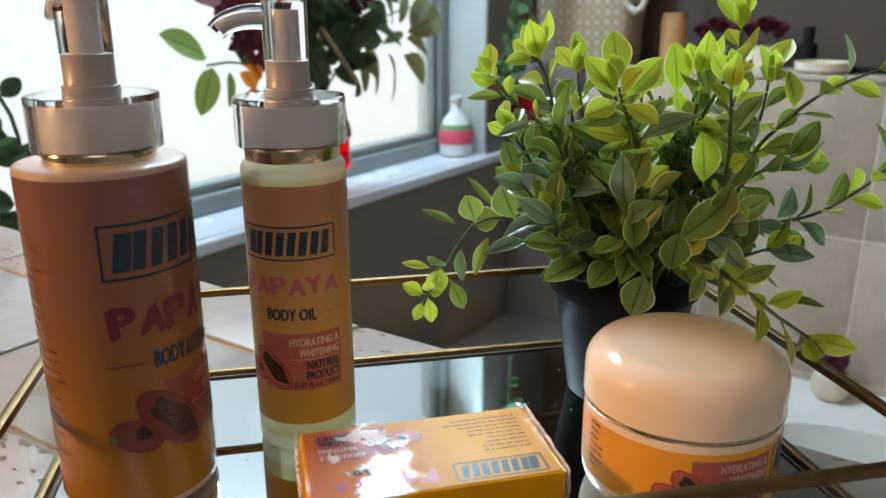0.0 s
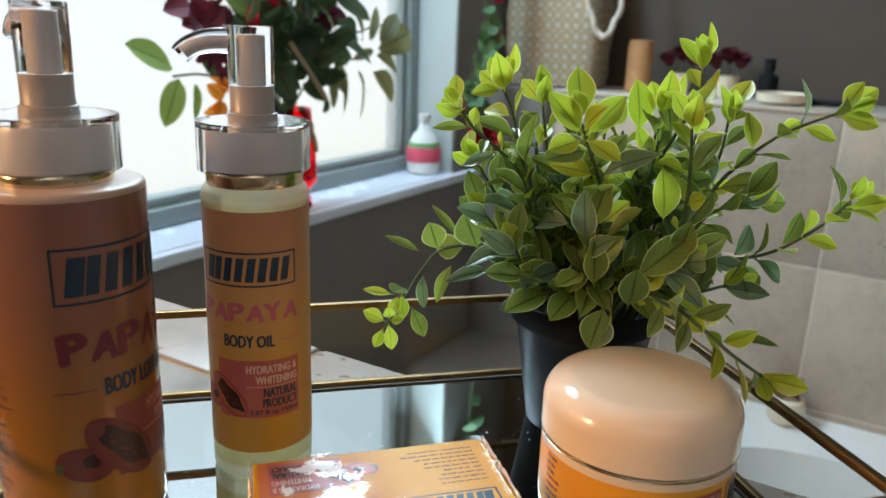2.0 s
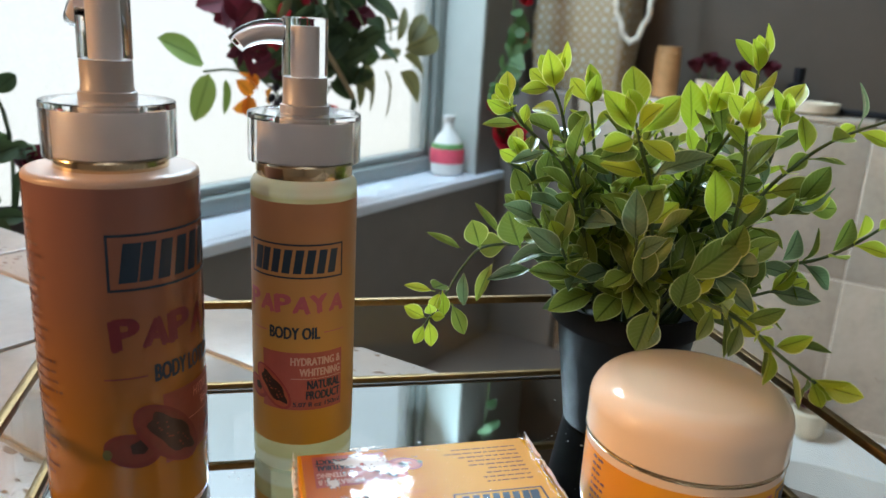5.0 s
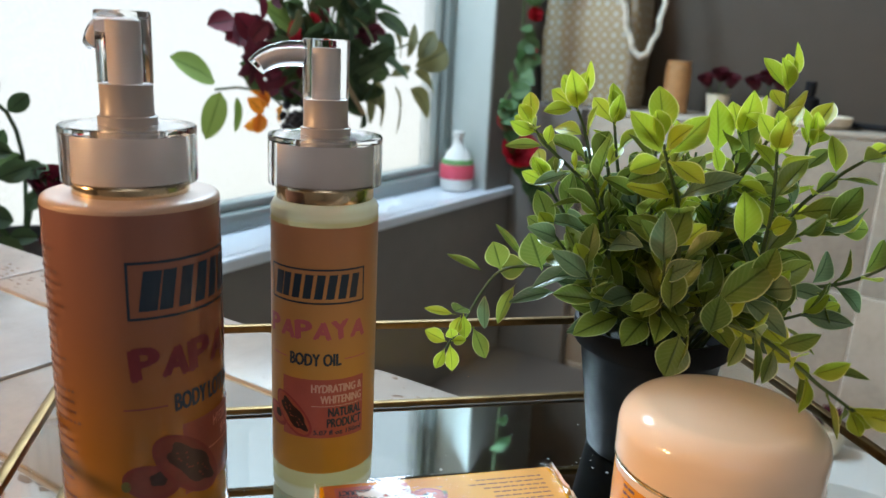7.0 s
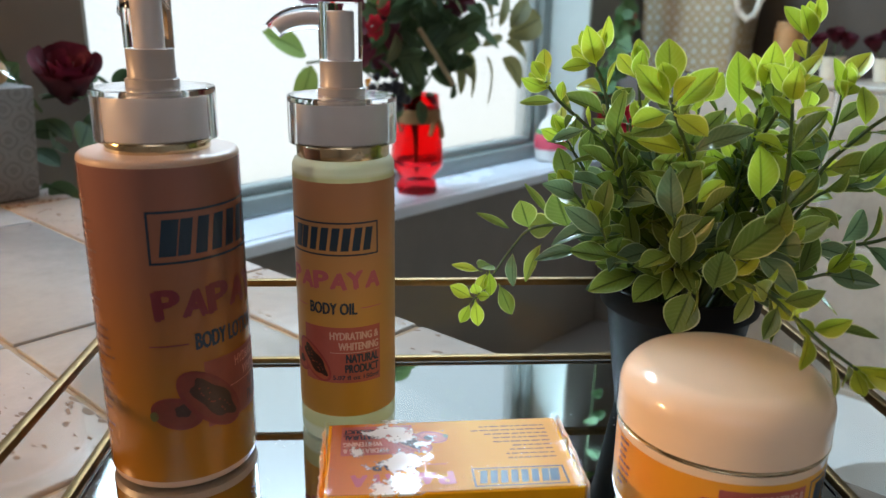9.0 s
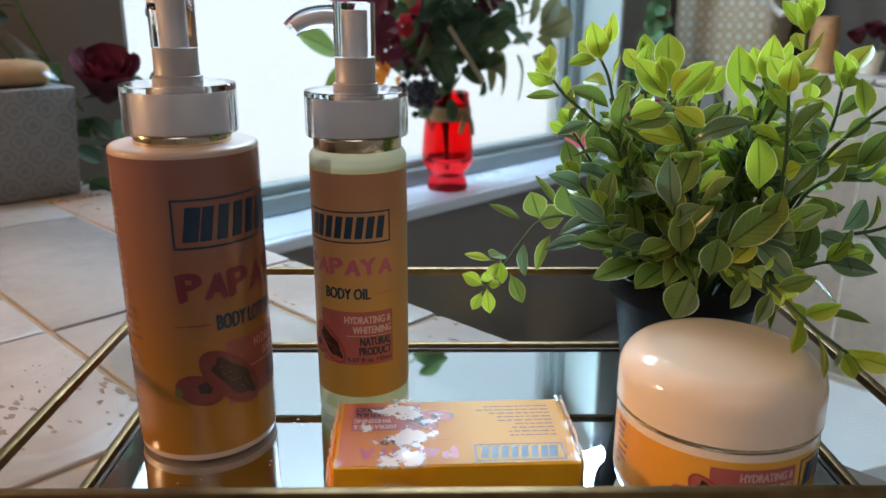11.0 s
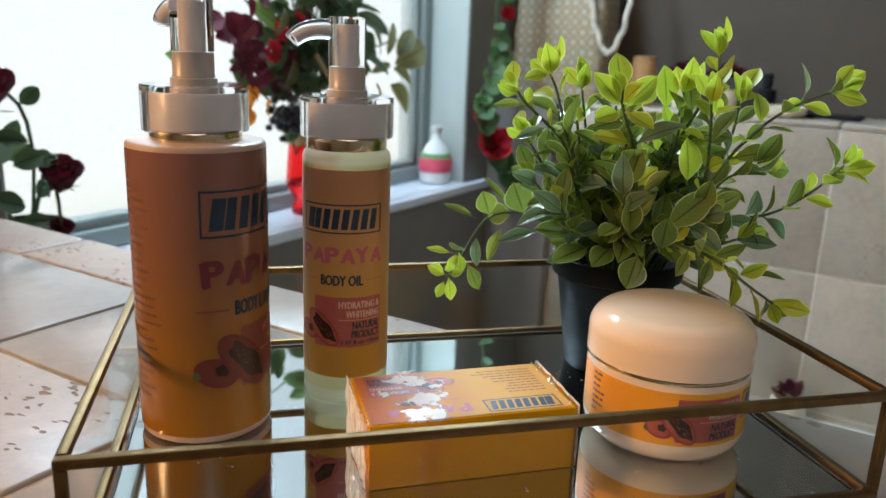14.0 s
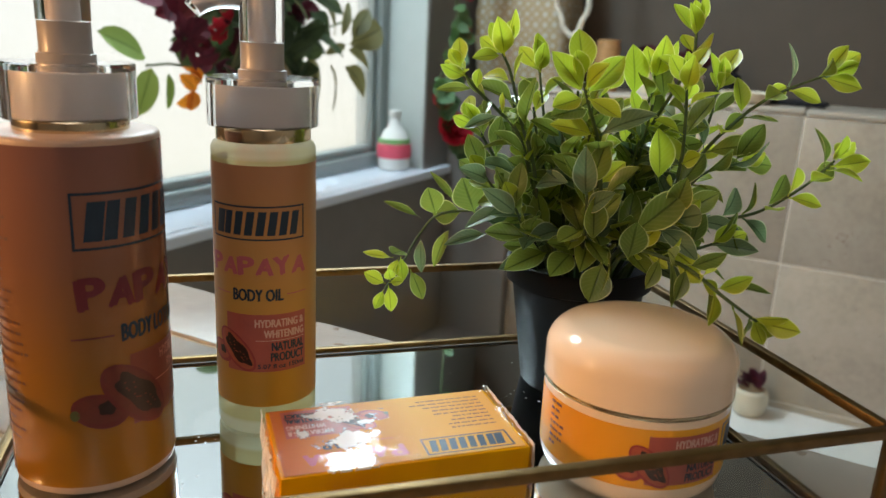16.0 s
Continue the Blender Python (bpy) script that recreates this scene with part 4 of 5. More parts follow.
def pleats(end, seed):
    """Film gathered over one end of the bar in sharp upright folds."""
    r = random.Random(seed)
    bm = bmesh.new()
    rows = []
    n = 26
    for j in range(9):
        t = j / 8
        row = []
        for i in range(n + 1):
            u = i / n
            fold = 0.0011 * abs(noise.noise(Vector((u * 19, t * 2.5, seed * 7.3)))) + 0.0005 * r.random()
            row.append(bm.verts.new((end * (SX + 0.0010 + fold * 1.6), (u - 0.5) * 2 * (SY + 0.0004), 0.0006 + t * (SZ + 0.0008))))
        rows.append(row)
    for a, b in zip(rows, rows[1:]):
        for i in range(n):
            bm.faces.new((a[i], a[i + 1], b[i + 1], b[i]))
    return bm


for end in (-1, 1):
    g = part("gathered_film", pleats(end, 5 + end), FILMEND, soap, "clear film gathered in white folds")
    g.visible_shadow = False
wr = part("shrink_wrap", crinkled_wrap(), WRAP, soap, "clear crinkled shrink wrap", True)
wr.visible_shadow = False

# ---- potted plant ----


def leaf_mesh(name, length, width, fold, droop, tip=1.0, material=None, rows=7, blunt=False):
    """A pointed oval leaf with a folded midrib, cupped and curved; its stalk end is at the origin, x along it."""
    bm = bmesh.new()
    uv = bm.loops.layers.uv.new("UVMap")
    cols = (-1.0, -0.88, -0.5, 0.0, 0.5, 0.88, 1.0) if blunt else (-1.0, -0.55, 0.0, 0.55, 1.0)
    grid = []
    for i in range(rows + 1):
        t = i / rows
        if blunt:
            # a short stalk, widest past the middle, with a blunt point
            q = max(0.0, (t - 0.10) / 0.90)
            half = width / 2 * max(0.07, math.sin(math.pi * min(1.0, q ** 1.05)) ** 0.82) if t < 1 else 0.0002
        else:
            half = width / 2 * (math.sin(math.pi * t ** 0.95) ** 0.62 if t < 1 else 0.0) + 0.0003
        row = []
        for c in cols:
            y = half * c
            z = fold * half * abs(c) ** 1.3 + droop * length * (t * t) * -1 + 0.02 * length * math.sin(t * 5 + c)
            if blunt:
                z += 0.012 * length * math.sin(t * 9 + 2.0 * c) * abs(c)
            row.append((bm.verts.new((0.05 * length + t * length * 0.95, y, z)), t, c * 0.5 + 0.5))
        grid.append(row)
    for a, b in zip(grid, grid[1:]):
        for k in range(len(cols) - 1):
            f = bm.faces.new((a[k][0], b[k][0], b[k + 1][0], a[k + 1][0]))
            for loop, (_, u, v) in zip(f.loops, (a[k], b[k], b[k + 1], a[k + 1])):
                loop[uv].uv = (u, v)
    me = bpy.data.meshes.new(name)
    bm.to_mesh(me)
    bm.free()
    me.materials.append(material)
    me.shade_smooth()
    return me


def place_leaf(name, me, parent, at, along, normal, size=1.0):
    x = along.normalized()
    z = (normal - x * normal.dot(x))
    z = z.normalized() if z.length > 1e-4 else x.orthogonal().normalized()
    y = z.cross(x)
    ob = new(name, me)
    ob.parent = parent
    ob.matrix_basis = Matrix.Translation(at) @ Matrix((x, y, z)).transposed().to_4x4() @ Matrix.Diagonal((size, size, size, 1))
    return ob


PX, PY = 0.1737, 0.3687
plant = thing("potted_plant", pose(PX, PY, 0.0), "artificial green boxwood plant in a black plastic pot", "plant")
part("pot", lathe([(0.0, 0.002), (0.0235, 0.002), (0.0235, 0.0003), (0.0268, 0.0003), (0.0280, 0.0015), (0.0365, 0.0580), (0.0372, 0.0590), (0.0372, 0.0600), (0.0402, 0.0612), (0.0405, 0.0625), (0.0410, 0.0715), (0.0405, 0.0728), (0.0388, 0.0730), (0.0380, 0.0715), (0.0355, 0.0560), (0.0, 0.0560)], 72), BLACKPL, plant, "matt black plastic nursery pot", True)
part("soil", lathe([(0.0, 0.0600), (0.0200, 0.0590), (0.0354, 0.0565), (0.0352, 0.0563), (0.0, 0.0562)], 32), SOIL, plant, "dark foam filling", True)


def boxwood(length, width, fold, droop, material):
    return leaf_mesh("leaf", length, width, fold, droop, material=material, rows=10, blunt=True)


# leaf kinds: full-grown, young, slender, round
grown = [boxwood(0.0310, 0.0140, 0.35, 0.12, LEAF), boxwood(0.0280, 0.0132, 0.55, -0.10, LEAF), boxwood(0.0310, 0.0130, 0.45, 0.26, LEAFBACK), boxwood(0.0320, 0.0140, 0.30, 0.04, LEAF), boxwood(0.0295, 0.0120, 0.65, 0.20, LEAF)]
young = [boxwood(0.0262, 0.0134, 0.40, 0.08, LEAFTOP), boxwood(0.0205, 0.0110, 0.45, -0.12, LEAFTOP), boxwood(0.0245, 0.0118, 0.50, 0.18, LEAFTOP)]
slender = [boxwood(0.0290, 0.0080, 0.5, 0.22, LEAF), boxwood(0.0270, 0.0086, 0.4, -0.15, LEAFTOP), boxwood(0.0290, 0.0092, 0.5, 0.10, LEAFBACK)]
rounded = [boxwood(0.0240, 0.0180, 0.15, 0.05, LEAF)]
budleaf = boxwood(0.0150, 0.0098, 0.45, -0.10, LEAFTOP)
blade = boxwood(0.0250, 0.0046, 0.6, 0.25, LEAF)
rnd = random.Random(33)
inside = []
RIGHT, AHEAD, UP = Vector((0.974, -0.225, 0)), Vector((0.225, 0.974, 0)), Vector((0, 0, 1))


def at_plant(side, depth, z):
    """A place given across, behind (+) or before (-) the pot's axis, and by its height."""
    return RIGHT * side + AHEAD * depth + UP * z


def smooth_path(pts, n=6):
    """A smooth line through all the points."""
    q = [pts[0] * 2 - pts[1]] + pts + [pts[-1] * 2 - pts[-2]]
    out = []
    for a, b, c, d in zip(q, q[1:], q[2:], q[3:]):
        for i in range(n):
            t = i / n
            out.append(0.5 * (b * 2 + (c - a) * t + (a * 2 - b * 5 + c * 4 - d) * t * t + (b * 3 - a - c * 3 + d) * t ** 3))
    return out + [pts[-1]]


def sprig(path, first=0.3, gap=0.0165, turn=0.3, size=1.0, bright=0.5, kinds=None, thick=0.0012, spread=0.85, tuft=True, joined=False):
    """A shoot out of the pot through the given places, with crossed pairs of leaves and a tuft at its tip."""
    s0, d0, _ = path[0]
    line = smooth_path([at_plant(max(-0.022, min(0.022, s0 * 0.45)), max(-0.02, min(0.02, d0 * 0.4)), 0.058)] + [at_plant(*p) for p in path])
    n = len(line)
    shoot = part("stem", tube(line, [thick * (1 - 0.5 * i / n) for i in range(n)], 6), STEM, plant, smooth=True)
    run = [0.0]
    for a, b in zip(line, line[1:]):
        run.append(run[-1] + (b - a).length)
    s, k = run[-1] * first, 0
    while s < run[-1] - 0.002:
        i = max(j for j in range(n - 1) if run[j] <= s)
        p = line[i].lerp(line[i + 1], (s - run[i]) / (run[i + 1] - run[i]))
        d = (line[i + 1] - line[i]).normalized()
        t = s / run[-1]
        o = (RIGHT - d * RIGHT.dot(d)).normalized()
        o = Matrix.Rotation(turn + k * math.pi / 2 + rnd.uniform(-0.35, 0.35), 3, d) @ o
        for side in (1, -1):
            if rnd.random() < 0.06:
                continue
            out = o * side * spread * rnd.uniform(0.8, 1.15) + d * rnd.uniform(0.45, 0.9) + Vector((rnd.uniform(-0.15, 0.15), rnd.uniform(-0.15, 0.15), rnd.uniform(-0.15, 0.15)))
            normal = d * 0.5 - AHEAD * rnd.uniform(0.1, 0.8 + 0.5 * t) + UP * 0.3 - o * side * 0.2 + Vector((rnd.uniform(-0.5, 0.5), rnd.uniform(-0.4, 0.4), rnd.uniform(-0.3, 0.3)))
            me = rnd.choice(kinds) if kinds else rnd.choice(young if rnd.random() < bright * (0.15 + 0.95 * t * t) else grown)
            leaf = place_leaf("leaf", me, shoot, p, out, normal, size * rnd.uniform(0.75, 1.06) * (1.0 - 0.20 * t ** 4))
            if joined or t < 0.34:
                inside.append((me, leaf.matrix_basis.copy()))
                bpy.data.objects.remove(leaf)
        s += gap * rnd.uniform(0.78, 1.06)
        k += 1
    if tuft and not joined:
        d = (line[-1] - line[-2]).normalized()
        o = (RIGHT - d * RIGHT.dot(d)).normalized()
        for q in range(3):
            out = Matrix.Rotation(turn + q * 2.1 + rnd.uniform(-0.5, 0.5), 3, d) @ o
            place_leaf("leaf", young[q] if bright > 0.3 else grown[q], shoot, line[-1] - d * 0.002 * q, d * rnd.uniform(0.7, 1.3) + out * rnd.uniform(0.4, 0.9), UP * 0.2 - AHEAD * rnd.uniform(0.3, 1.2) + RIGHT * rnd.uniform(-0.8, 0.8), size * rnd.uniform(0.7, 1.0))
        place_leaf("leaf", budleaf, shoot, line[-1], d + AHEAD * 0.2, -AHEAD + RIGHT * 0.5, size)
    return shoot


def lone_leaf(me, at, towards, facing, size=1.0):
    return place_leaf("leaf", me, plant, at_plant(*at), at_plant(*towards), at_plant(*facing), size)


# upright shoots, from one side of the pot to the other
sprig([(-0.0296, -0.020, 0.1056), (-0.0343, -0.022, 0.1283), (-0.0409, -0.015, 0.1486), (-0.047, -0.008, 0.1718), (-0.0525, -0.008, 0.183)], 0.35, 0.0160, 0.4, 1.0, 0.75)
sprig([(-0.034, -0.018, 0.120), (-0.0435, -0.020, 0.1439), (-0.0547, -0.025, 0.1549), (-0.067, -0.030, 0.1655), (-0.074, -0.030, 0.1742)], 0.48, 0.0112, 0.2, 0.74, 0.9, young + slender)
sprig([(-0.0028, -0.040, 0.1046), (-0.0071, -0.045, 0.1396), (-0.0164, -0.055, 0.1605), (-0.0210, -0.058, 0.172)], 0.37, 0.0168, 1.0, 1.0, 0.5)
sprig([(-0.0012, -0.030, 0.1018), (-0.0043, -0.035, 0.1299), (-0.0071, -0.036, 0.1507), (-0.0055, -0.035, 0.166)], 0.37, 0.0152, 0.2, 0.95, 0.35)
sprig([(0.030, -0.040, 0.1043), (0.0313, -0.050, 0.1351), (0.0295, -0.054, 0.1574), (0.028, -0.054, 0.174)], 0.37, 0.0140, 0.5, 0.92, 0.8)
sprig([(0.0098, -0.010, 0.1111), (0.0261, -0.020, 0.1521), (0.0353, -0.035, 0.1815), (0.0361, -0.036, 0.1930), (0.0357, -0.036, 0.197)], 0.45, 0.0148, 0.1, 0.95, 0.95)
sprig([(0.0151, -0.010, 0.1338), (0.0228, -0.018, 0.1621), (0.0240, -0.020, 0.176)], 0.42, 0.0160, 0.7, 1.0, 0.9)
sprig([(-0.020, -0.005, 0.120), (-0.026, 0.004, 0.150), (-0.030, 0.008, 0.176)], 0.39, 0.0160, 0.6, 0.95, 0.8)
sprig([(0.050, -0.005, 0.120), (0.058, -0.010, 0.150), (0.060, -0.012, 0.172)], 0.42, 0.0152, 0.3, 0.9, 0.75)
# shoots that lean out to both sides
sprig([(0.050, -0.020, 0.1305), (0.0632, -0.030, 0.1537), (0.0725, -0.037, 0.1652), (0.0801, -0.045, 0.1723), (0.0955, -0.052, 0.1805)], 0.48, 0.0132, 0.9, 0.86, 0.7)
sprig([(0.030, -0.020, 0.096), (0.0564, -0.030, 0.1032), (0.078, -0.038, 0.1106), (0.0925, -0.050, 0.126), (0.1055, -0.052, 0.1402)], 0.39, 0.0120, 1.2, 0.86, 0.35)
sprig([(0.040, -0.020, 0.1043), (0.0493, -0.030, 0.1264), (0.0655, -0.035, 0.1349)], 0.39, 0.0124, 0.2, 0.95, 0.3)
sprig([(-0.0268, -0.010, 0.085), (-0.0442, -0.015, 0.1034), (-0.0580, -0.015, 0.120)], 0.37, 0.0132, 0.5, 0.88, 0.3)
sprig([(-0.030, -0.012, 0.095), (-0.050, -0.008, 0.125), (-0.064, -0.008, 0.146)], 0.42, 0.0132, 0.9, 0.82, 0.45, grown + slender)
# short shoots over the near rim, with broad dark leaves
sprig([(-0.008, -0.035, 0.090), (-0.012, -0.052, 0.106), (-0.014, -0.056, 0.122)], 0.39, 0.0136, 0.4, 0.95, 0.0)
sprig([(0.010, -0.036, 0.088), (0.020, -0.052, 0.102), (0.028, -0.060, 0.112)], 0.39, 0.0128, 0.2, 0.98, 0.05)
sprig([(-0.022, -0.025, 0.086), (-0.036, -0.034, 0.094), (-0.044, -0.036, 0.108)], 0.39, 0.0128, 0.1, 0.98, 0.0)
sprig([(0.026, -0.030, 0.086), (0.044, -0.040, 0.090), (0.058, -0.044, 0.096)], 0.37, 0.0120, 0.5, 0.95, 0.1)
# shoot that trails over the jar
sprig([(0.0104, -0.050, 0.0909), (0.0219, -0.080, 0.0960), (0.0272, -0.098, 0.0950), (0.0368, -0.108, 0.0880), (0.0505, -0.110, 0.0790)], 0.39, 0.0108, 0.9, 0.72, 0.55, grown[:2] + young)
# thin shoots that trail off the other side
sprig([(-0.0434, 0.000, 0.0963), (-0.061, 0.020, 0.0935), (-0.0795, 0.022, 0.0896), (-0.0898, 0.020, 0.078), (-0.0989, 0.005, 0.0657), (-0.1080, -0.008, 0.0545)], 0.99, thick=0.0010, tuft=False)
lone_leaf(rounded[0], (-0.058, 0.016, 0.0915), (-0.38, -0.3, 0.9), (-0.1, -1.0, 0.2), 1.05)
lone_leaf(rounded[0], (-0.064, 0.022, 0.0925), (-0.75, 0.2, -0.12), (0.1, -1.0, 0.4), 0.80)
lone_leaf(rounded[0], (-0.080, 0.020, 0.0890), (-0.30, -0.2, 0.9), (0.1, -1.0, 0.1), 0.78)
lone_leaf(slender[2], (-0.048, 0.010, 0.0830), (-1.0, -0.25, -0.12), (0.0, -0.6, 1.0), 1.0)
lone_leaf(slender[0], (-0.0715, 0.013, 0.0870), (-0.50, -0.2, -1.0), (-0.6, -1.0, 0.1), 0.92)
lone_leaf(slender[2], (-0.0885, 0.015, 0.0800), (0.0, -0.1, -1.0), (-0.4, -1.0, 0.0), 0.78)
lone_leaf(blade, (-0.068, 0.020, 0.0960), (-0.75, 0.0, 1.0), (0.2, -1.0, 0.4), 0.98)
lone_leaf(blade, (-0.088, 0.018, 0.0880), (-1.0, 0.0, 0.55), (0.2, -1.0, 0.6), 0.95)
lone_leaf(slender[1], (-0.1030, 0.003, 0.0690), (-1.0, 0.0, 0.06), (0.1, -0.6, 1.0), 0.66)
lone_leaf(rounded[0], (-0.0975, 0.006, 0.0720), (-0.45, -0.8, 0.2), (0.0, -0.5, 1.0), 0.62)
lone_leaf(young[0], (-0.1000, 0.002, 0.0710), (0.12, -0.3, -1.0), (0.1, -1.0, 0.0), 0.55)
lone_leaf(young[1], (-0.1010, 0.002, 0.0700), (-0.35, -0.3, -1.0), (-0.3, -1.0, 0.0), 0.62)
lone_leaf(grown[0], (-0.0950, 0.002, 0.0640), (0.50, -0.2, -1.0), (0.2, -1.0, 0.2), 0.64)
lone_leaf(young[2], (-0.1065, -0.006, 0.0570), (0.18, -0.2, -1.0), (0.2, -1.0, 0.1), 0.66)
lone_leaf(young[1], (-0.1070, -0.006, 0.0565), (-0.9, -0.1, 0.45), (0.1, -1.0, 0.6), 0.72)
lone_leaf(young[1], (-0.1085, -0.008, 0.0545), (-0.40, -0.2, -0.9), (0.0, -1.0, 0.1), 0.58)
lone_leaf(young[1], (-0.1050, -0.005, 0.0580), (-0.1, -0.4, 0.6), (0.0, -1.0, 0.5), 0.60)
lone_leaf(young[1], (-0.1060, -0.006, 0.0575), (0.7, -0.4, 0.2), (0.0, -1.0, 0.6), 0.50)
# single broad leaves turned to the front
lone_leaf(grown[3], (0.006, -0.062, 0.1015), (0.75, -0.15, 0.75), (-0.1, -1.0, 0.2), 1.12)
lone_leaf(grown[1], (-0.009, -0.058, 0.0960), (-0.12, -0.1, 1.0), (0.1, -1.0, 0.0), 0.90)
lone_leaf(rounded[0], (0.0005, -0.082, 0.0950), (0.15, -0.1, 1.0), (0.15, -1.0, 0.1), 0.80)
lone_leaf(rounded[0], (-0.004, -0.060, 0.0900), (-0.30, -0.45, -0.75), (0.0, -1.0, 0.25), 0.92)
lone_leaf(blade, (-0.003, -0.064, 0.0960), (0.05, -0.25, -1.0), (0.9, -0.6, 0.0), 1.0)
lone_leaf(blade, (0.028, -0.060, 0.0930), (0.22, -0.25, -1.0), (0.2, -1.0, 0.0), 1.05)
lone_leaf(blade, (0.034, -0.094, 0.0930), (0.18, -0.2, -1.0), (0.2, -1.0, 0.0), 0.80)
lone_leaf(slender[0], (0.038, -0.100, 0.0900), (1.0, -0.1, 0.12), (0.0, -0.5, 1.0), 0.75)
lone_leaf(young[0], (0.014, -0.022, 0.1620), (-0.12, -0.1, 1.0), (0.15, -1.0, 0.1), 1.05)
lone_leaf(young[0], (0.0225, -0.048, 0.1245), (-0.10, -0.1, 1.0), (0.25, -1.0, 0.0), 1.05)
lone_leaf(young[2], (-0.020, -0.060, 0.1660), (-0.7, -0.1, 0.9), (0.1, -1.0, 0.3), 1.0)
lone_leaf(young[2], (-0.020, -0.060, 0.1660), (0.75, -0.1, 0.9), (-0.2, -1.0, 0.2), 1.0)
lone_leaf(young[1], (-0.020, -0.062, 0.1660), (-0.9, -0.4, -0.3), (0.0, -1.0, 0.8), 0.95)
lone_leaf(young[1], (-0.020, -0.062, 0.1660), (0.6, -0.5, -0.4), (0.0, -1.0, 0.8), 0.95)
# low leaves that spread over the pot's rim
for k in range(22):
    a = math.pi * (1.02 + 0.96 * k / 21) + rnd.uniform(-0.08, 0.08)
    q = Vector((math.cos(a), math.sin(a), 0))
    h = rnd.uniform(0.079, 0.104)
    lone_leaf(rnd.choice(grown), (q.x * 0.026, q.y * 0.024 - 0.008, h), (q.x, q.y * 0.8, rnd.uniform(-0.25, 0.7)), (q.x * 0.3, q.y * 0.5 - 0.5, 0.9), rnd.uniform(0.8, 1.05))
# shoots at the back and in the middle, only glimpsed between the others
for k in range(24):
    a = 2 * math.pi * k / 12 + rnd.uniform(-0.2, 0.2)
    q = Vector((math.cos(a) * rnd.uniform(0.016, 0.055), -0.006 + math.sin(a) * rnd.uniform(0.012, 0.032), 0))
    h = rnd.uniform(0.130, 0.168)
    sprig([(q.x * 0.7, q.y * 0.7, 0.100), (q.x, q.y, h)], 0.28, 0.0125, rnd.uniform(0, 3), 0.92, 0.25, joined=True)
for kind in (LEAF, LEAFBACK, LEAFTOP):
    bm = bmesh.new()
    for me, m in inside:
        if me.materials[0] == kind:
            n0 = len(bm.verts)
            bm.from_mesh(me)
            bm.verts.ensure_lookup_table()
            for v in bm.verts[n0:]:
                v.co = m @ v.co
    tagged(part("foliage", bm, kind, plant, "dense inner leaves", True), kind="stuff")

# ---- things beyond the tray ----


def rose(parent, at, size, material, facing=Vector((0, 0, 1)), seed=1):
    """A rose head of overlapping cupped petals, with sepals below."""
    r = random.Random(seed)
    f = facing.normalized()
    o = f.orthogonal().normalized()
    core = lathe([(0.0, -0.40 * size), (0.05 * size, -0.38 * size), (0.10 * size, -0.20 * size), (0.08 * size, 0.05 * size), (0.0, 0.12 * size)], 10)
    core.transform(Matrix.Translation(at) @ f.to_track_quat("Z", "Y").to_matrix().to_4x4())
    bud = part("rose_head", core, material, parent, smooth=True)
    for ring, (count, rad, lean, tall) in enumerate(((3, 0.10, 0.05, 0.75), (4, 0.20, 0.15, 0.85), (5, 0.30, 0.22, 0.90), (5, 0.38, 0.36, 0.85))):
        for k in range(count):
            a = 2 * math.pi * (k + 0.5 * ring) / count + r.uniform(-0.2, 0.2)
            d = (Matrix.Rotation(a, 3, f) @ o)
            t = f.cross(d)
            half = math.pi / count * 1.35
            petal = bmesh.new()
            uv = petal.loops.layers.uv.new("UVMap")
            grid = []
            for i in range(5):
                s = i / 4
                row = []
                for j in range(5):
                    q = (j / 4 - 0.5) * 2 * half * (0.55 + 0.45 * math.sin(math.pi * min(1, s * 0.9 + 0.1)))
                    rr = size * (rad * (0.35 + 0.65 * s ** 0.6) + lean * 0.22 * s * s)
                    p = Vector(at) + (d * math.cos(q) + t * math.sin(q)) * rr + f * size * (tall * (s - 0.45) * 0.75 - 0.12 * lean * s ** 4 - 0.06 * (j / 4 - 0.5) ** 2)
                    p += Vector((r.uniform(-1, 1), r.uniform(-1, 1), r.uniform(-1, 1))) * size * 0.012
                    row.append(petal.verts.new(p))
                grid.append(row)
            for i in range(4):
                for j in range(4):
                    face = petal.faces.new((grid[i][j], grid[i][j + 1], grid[i + 1][j + 1], grid[i + 1][j]))
                    for loop, (u, v) in zip(face.loops, ((i, j), (i, j + 1), (i + 1, j + 1), (i + 1, j))):
                        loop[uv].uv = (u / 4, 0.15 + v / 4 * 0.3)
            part("petal", petal, material, bud, smooth=True)
    return bud


big_leaf = leaf_mesh("leaf", 0.075, 0.036, 0.25, 0.12, material=SILKLEAF)
big_olive = leaf_mesh("leaf", 0.075, 0.032, 0.3, 0.25, material=OLIVE)
green_leaf = leaf_mesh("leaf", 0.090, 0.042, 0.2, 0.05, material=make_leaf("pale_green_leaf", (0.12, 0.2, 0.05), (0.2, 0.28, 0.08), (0.2, 0.28, 0.1), 0.4, 0.6))
rose_leaf = leaf_mesh("leaf", 0.034, 0.022, 0.3, 0.1, material=SILKLEAF)
burg_leaf = leaf_mesh("petal", 0.050, 0.034, 0.3, 0.1, material=BURG)
slim_olive = leaf_mesh("leaf", 0.075, 0.019, 0.35, 0.22, material=OLIVE)
star_petal = leaf_mesh("petal", 0.042, 0.015, 0.35, -0.05, material=BURG)
orange_leaf = leaf_mesh("petal", 0.040, 0.026, 0.5, 0.1, material=ORANGEPETAL)
red_leaf = leaf_mesh("petal", 0.036, 0.028, 0.5, 0.1, material=REDPETAL)

FAR = 1.1


